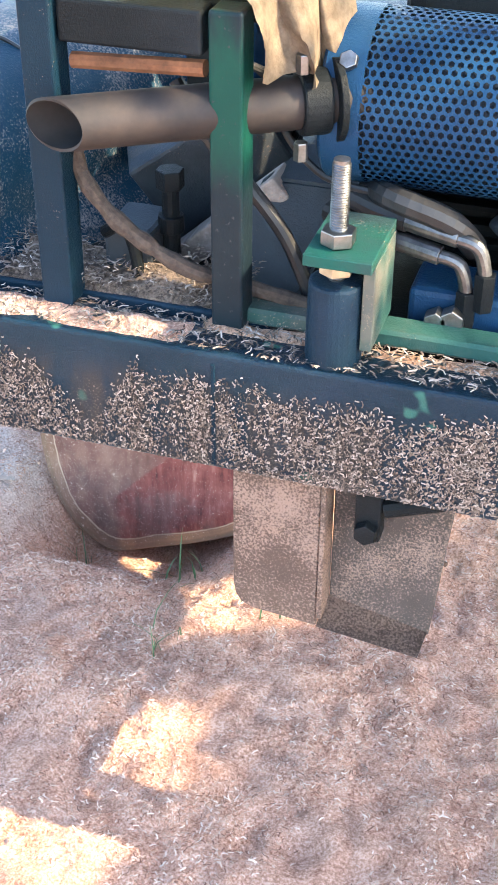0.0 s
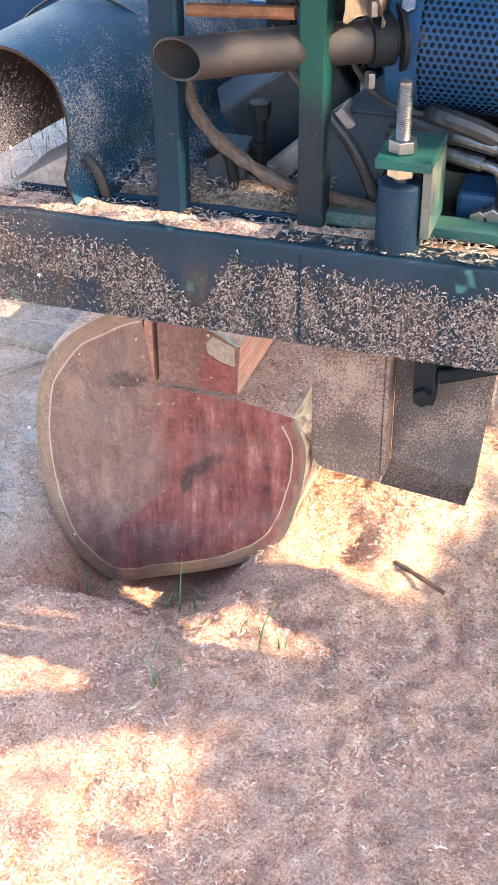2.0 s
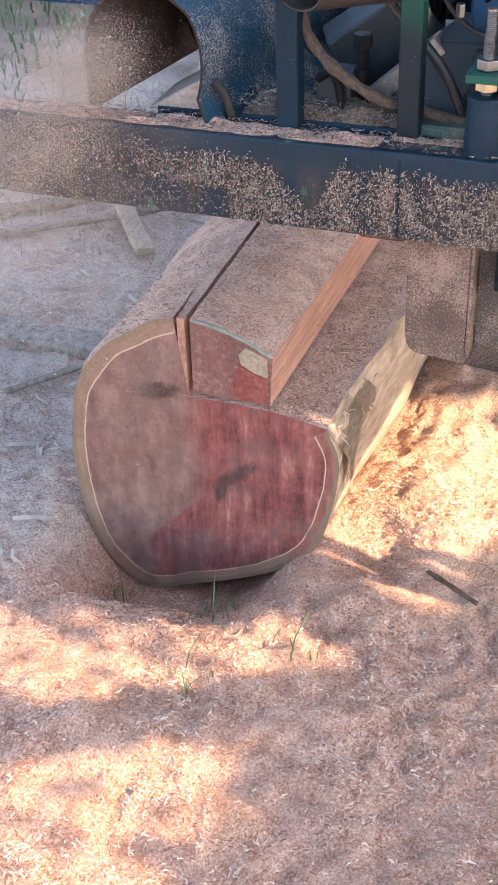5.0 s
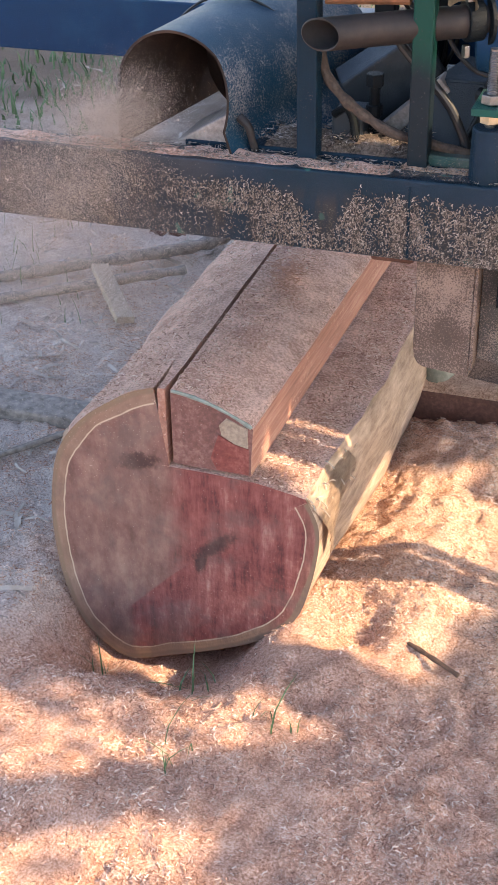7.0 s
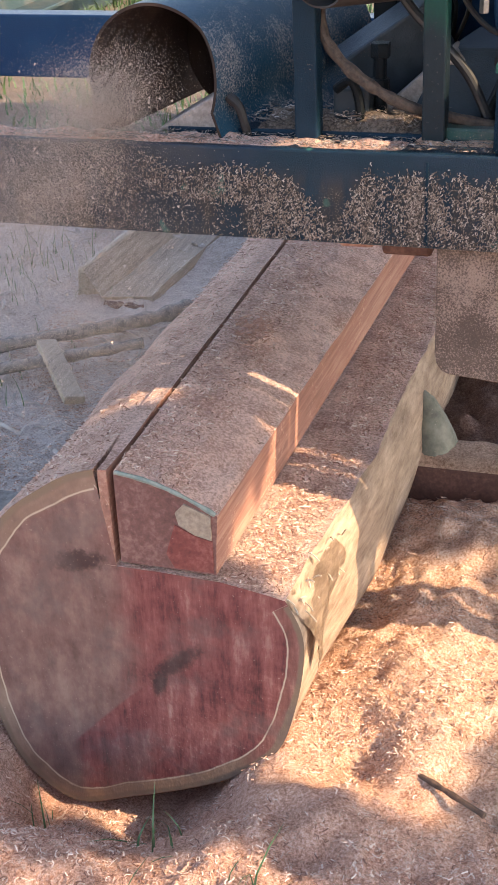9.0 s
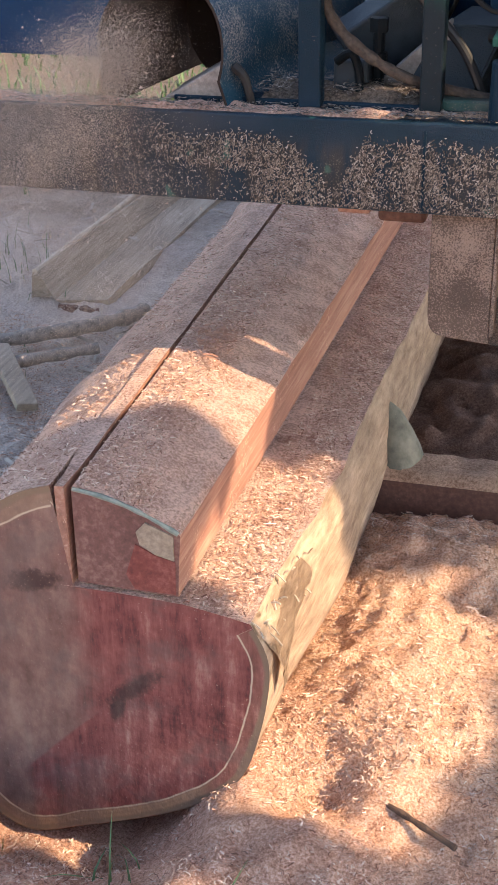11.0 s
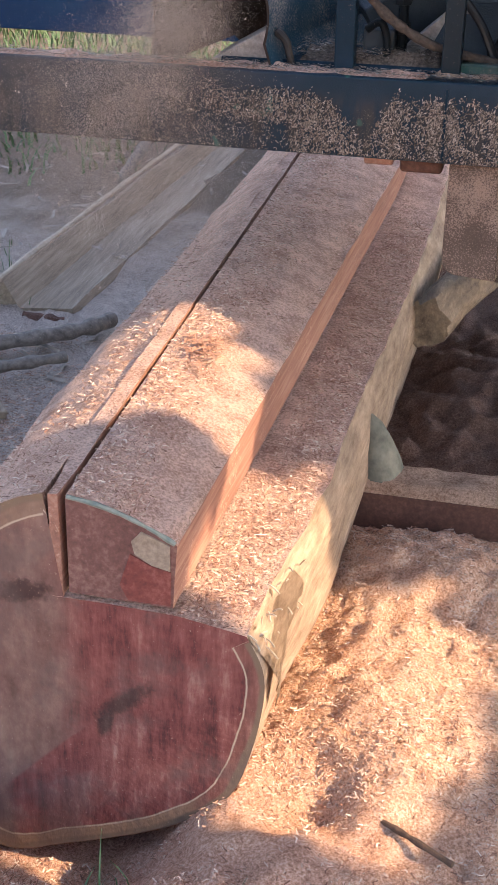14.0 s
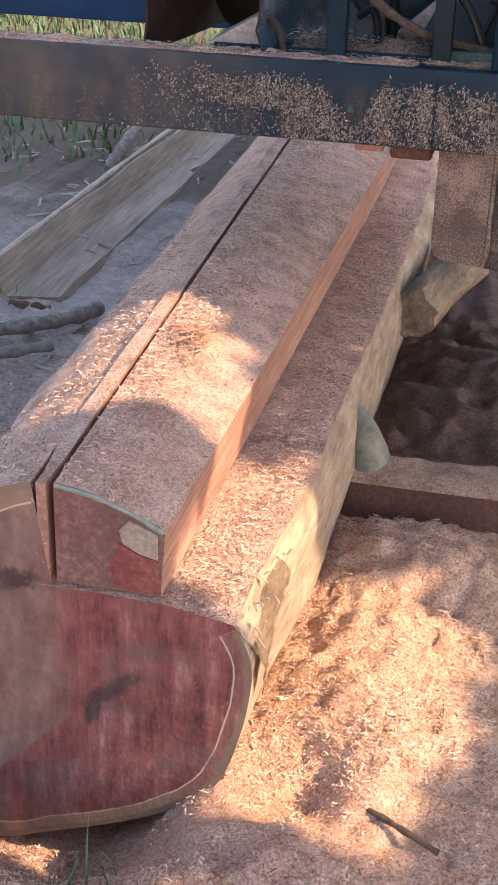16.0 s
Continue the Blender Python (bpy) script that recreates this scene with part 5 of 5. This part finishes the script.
def build_unseen_tree():
    """Unseen tree, added to shade the yard; its crown lets patches of sun through."""
    rng = random.Random(21)
    tree = thing("unseen_shade_tree", "broad leafy tree out of view, added to shade the yard", "tree", (4.1, 0.5, 0))
    bm = bmesh.new()
    rings = []
    for z, r, dx, dy in ((-0.1, 0.24, 0, 0), (0.5, 0.18, 0.02, 0), (1.1, 0.15, -0.05, 0.03), (1.7, 0.13, -0.1, 0.08), (2.3, 0.09, -0.2, 0.15), (2.9, 0.04, -0.4, 0.2)):
        rings.append([bm.verts.new((dx + r * math.cos(a), dy + r * math.sin(a), z)) for a in [2 * math.pi * k / 14 for k in range(14)]])
    for a, b in zip(rings, rings[1:]):
        for k in range(14):
            bm.faces.new((a[k], a[(k + 1) % 14], b[(k + 1) % 14], b[k]))
    for e in ((-2.2, -2.0, 2.7), (-2.0, 1.6, 2.7), (0.7, 1.9, 2.8), (0.6, -1.2, 2.7)):
        swept([(-0.08, 0.05, 1.5), (e[0] * 0.5, e[1] * 0.5, 2.2), e], 0.045, 8, 0.2, bm)
    part("trunk", bm, M_BARK, tree, "brown tapering trunk and limbs", 60)
    # leaves; the crown has open gaps (each given where the light that it lets through lands) and small leaves that
    # half-light the near ground
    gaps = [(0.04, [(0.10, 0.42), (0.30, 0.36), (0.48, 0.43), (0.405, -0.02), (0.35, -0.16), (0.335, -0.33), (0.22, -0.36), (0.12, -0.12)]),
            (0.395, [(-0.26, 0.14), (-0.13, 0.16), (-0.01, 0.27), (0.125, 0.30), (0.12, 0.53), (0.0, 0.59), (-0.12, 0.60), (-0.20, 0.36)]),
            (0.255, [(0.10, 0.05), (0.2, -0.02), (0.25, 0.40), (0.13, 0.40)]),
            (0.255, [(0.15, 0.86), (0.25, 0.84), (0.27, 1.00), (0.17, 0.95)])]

    def within(px, py, poly):
        odd = False
        for (ax, ay), (bx, by) in zip(poly, poly[1:] + poly[:1]):
            if (ay > py) != (by > py) and px < ax + (py - ay) / (by - ay) * (bx - ax):
                odd = not odd
        return odd

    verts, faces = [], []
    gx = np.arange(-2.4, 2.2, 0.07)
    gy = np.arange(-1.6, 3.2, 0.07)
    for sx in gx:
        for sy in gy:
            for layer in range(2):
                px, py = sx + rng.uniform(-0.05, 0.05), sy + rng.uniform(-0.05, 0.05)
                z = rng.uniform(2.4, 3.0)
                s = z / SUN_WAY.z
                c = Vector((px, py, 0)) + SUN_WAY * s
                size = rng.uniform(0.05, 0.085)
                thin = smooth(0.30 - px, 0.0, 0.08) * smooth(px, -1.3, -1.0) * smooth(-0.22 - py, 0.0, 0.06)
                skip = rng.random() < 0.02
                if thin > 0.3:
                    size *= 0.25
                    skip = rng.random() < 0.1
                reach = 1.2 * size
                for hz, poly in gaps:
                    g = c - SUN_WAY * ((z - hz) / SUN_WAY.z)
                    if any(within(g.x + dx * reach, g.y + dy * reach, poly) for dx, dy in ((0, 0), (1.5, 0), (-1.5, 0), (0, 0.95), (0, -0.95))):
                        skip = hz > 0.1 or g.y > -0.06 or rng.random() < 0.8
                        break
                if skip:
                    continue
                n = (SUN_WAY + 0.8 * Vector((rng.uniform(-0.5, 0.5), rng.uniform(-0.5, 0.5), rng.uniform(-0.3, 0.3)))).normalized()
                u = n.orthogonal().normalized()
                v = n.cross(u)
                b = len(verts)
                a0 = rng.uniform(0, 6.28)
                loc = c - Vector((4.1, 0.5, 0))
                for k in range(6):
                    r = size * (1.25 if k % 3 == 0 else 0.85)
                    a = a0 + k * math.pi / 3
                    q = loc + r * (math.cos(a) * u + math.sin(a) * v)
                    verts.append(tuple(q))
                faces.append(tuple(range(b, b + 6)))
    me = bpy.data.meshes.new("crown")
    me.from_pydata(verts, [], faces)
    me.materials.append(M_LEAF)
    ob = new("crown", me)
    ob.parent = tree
    tagged(ob, "dense green leaves, with gaps set for patches of sun", kind="stuff")


build_unseen_tree()


# ---------------------------------------------------------------- sawdust blown out of the hood
def build_plume():
    way = [((-0.08, YB + 0.05, 0.825), 0.035), ((-0.125, YB + 0.0, 0.775), 0.035), ((-0.16, YB - 0.03, 0.70), 0.06), ((-0.19, YB - 0.03, 0.60), 0.085),
           ((-0.20, YB + 0.05, 0.48), 0.12), ((-0.21, YB + 0.25, 0.38), 0.15), ((-0.21, YB + 0.45, 0.36), 0.17)]
    share = [0.16, 0.18, 0.20, 0.18, 0.15, 0.13]
    rng = np.random.default_rng(31)
    spots = []
    for k, part_of in enumerate(share):
        (a, ra), (b, rb) = way[k], way[k + 1]
        n = int(700000 * part_of)
        t = rng.random(n)
        r = ra + (rb - ra) * t
        c = np.outer(1 - t, a) + np.outer(t, b) + rng.normal(size=(n, 3)) * r[:, None] * (1.15, 0.8, 0.8)
        clump = np.sin(31 * c[:, 0] + 3 * np.sin(23 * c[:, 2])) + np.sin(27 * c[:, 2] + 2 * np.sin(37 * c[:, 1])) + np.sin(41 * c[:, 1] + 13 * c[:, 0])
        spots.append(c[clump > rng.uniform(-3.0, 1.6, n)])
    c = np.concatenate(spots)
    n = len(c)
    s = 0.00030 * np.exp(rng.normal(0, 0.3, n)) * np.where(rng.random(n) < 0.003, 4.0, 1.0)
    u = rng.normal(size=(n, 3))
    u /= np.linalg.norm(u, axis=1)[:, None]
    v = np.cross(u, rng.normal(size=(n, 3)))
    v /= np.linalg.norm(v, axis=1)[:, None]
    s = s[:, None]
    pts = np.stack([c + s * 1.4 * u, c - s * 0.7 * u + s * 1.2 * v, c - s * 0.7 * u - s * 1.2 * v], 1).reshape(-1, 3)
    me = bpy.data.meshes.new("sawdust_plume")
    me.vertices.add(3 * n)
    me.vertices.foreach_set("co", pts.ravel())
    me.loops.add(3 * n)
    me.loops.foreach_set("vertex_index", np.arange(3 * n))
    me.polygons.add(n)
    me.polygons.foreach_set("loop_start", np.arange(0, 3 * n, 3))
    me.update()
    me.validate()
    me.materials.append(M_PLUME)
    return tagged(new("sawdust_plume", me), "cloud of fine pale sawdust blowing from the hood", "sawdust", kind="stuff")


M_PLUME = simple("airborne_dust", (0.40, 0.315, 0.26), (0.52, 0.42, 0.355), 0.95, 0.0, 20)
plume = build_plume()


# ---------------------------------------------------------------- what moves
def motions():
    walk(mill, [(t, pose(0, d, 0)) for t, d in RUN])
    # the dust hangs before the hood while the saw runs, then drifts off and settles
    drift = [(t, pose(-0.02 * math.sin(2.1 * t), d, 0.01 * math.sin(3.3 * t))) for t, d in RUN if t < 14.2]
    drift += [(14.5, pose(-0.10, 1.48, 0.0)), (15.0, pose(-0.42, 1.40, -0.06)), (15.5, pose(-0.85, 1.30, -0.12)), (16.0, pose(-1.35, 1.2, -0.18))]
    walk(plume, drift)


motions()
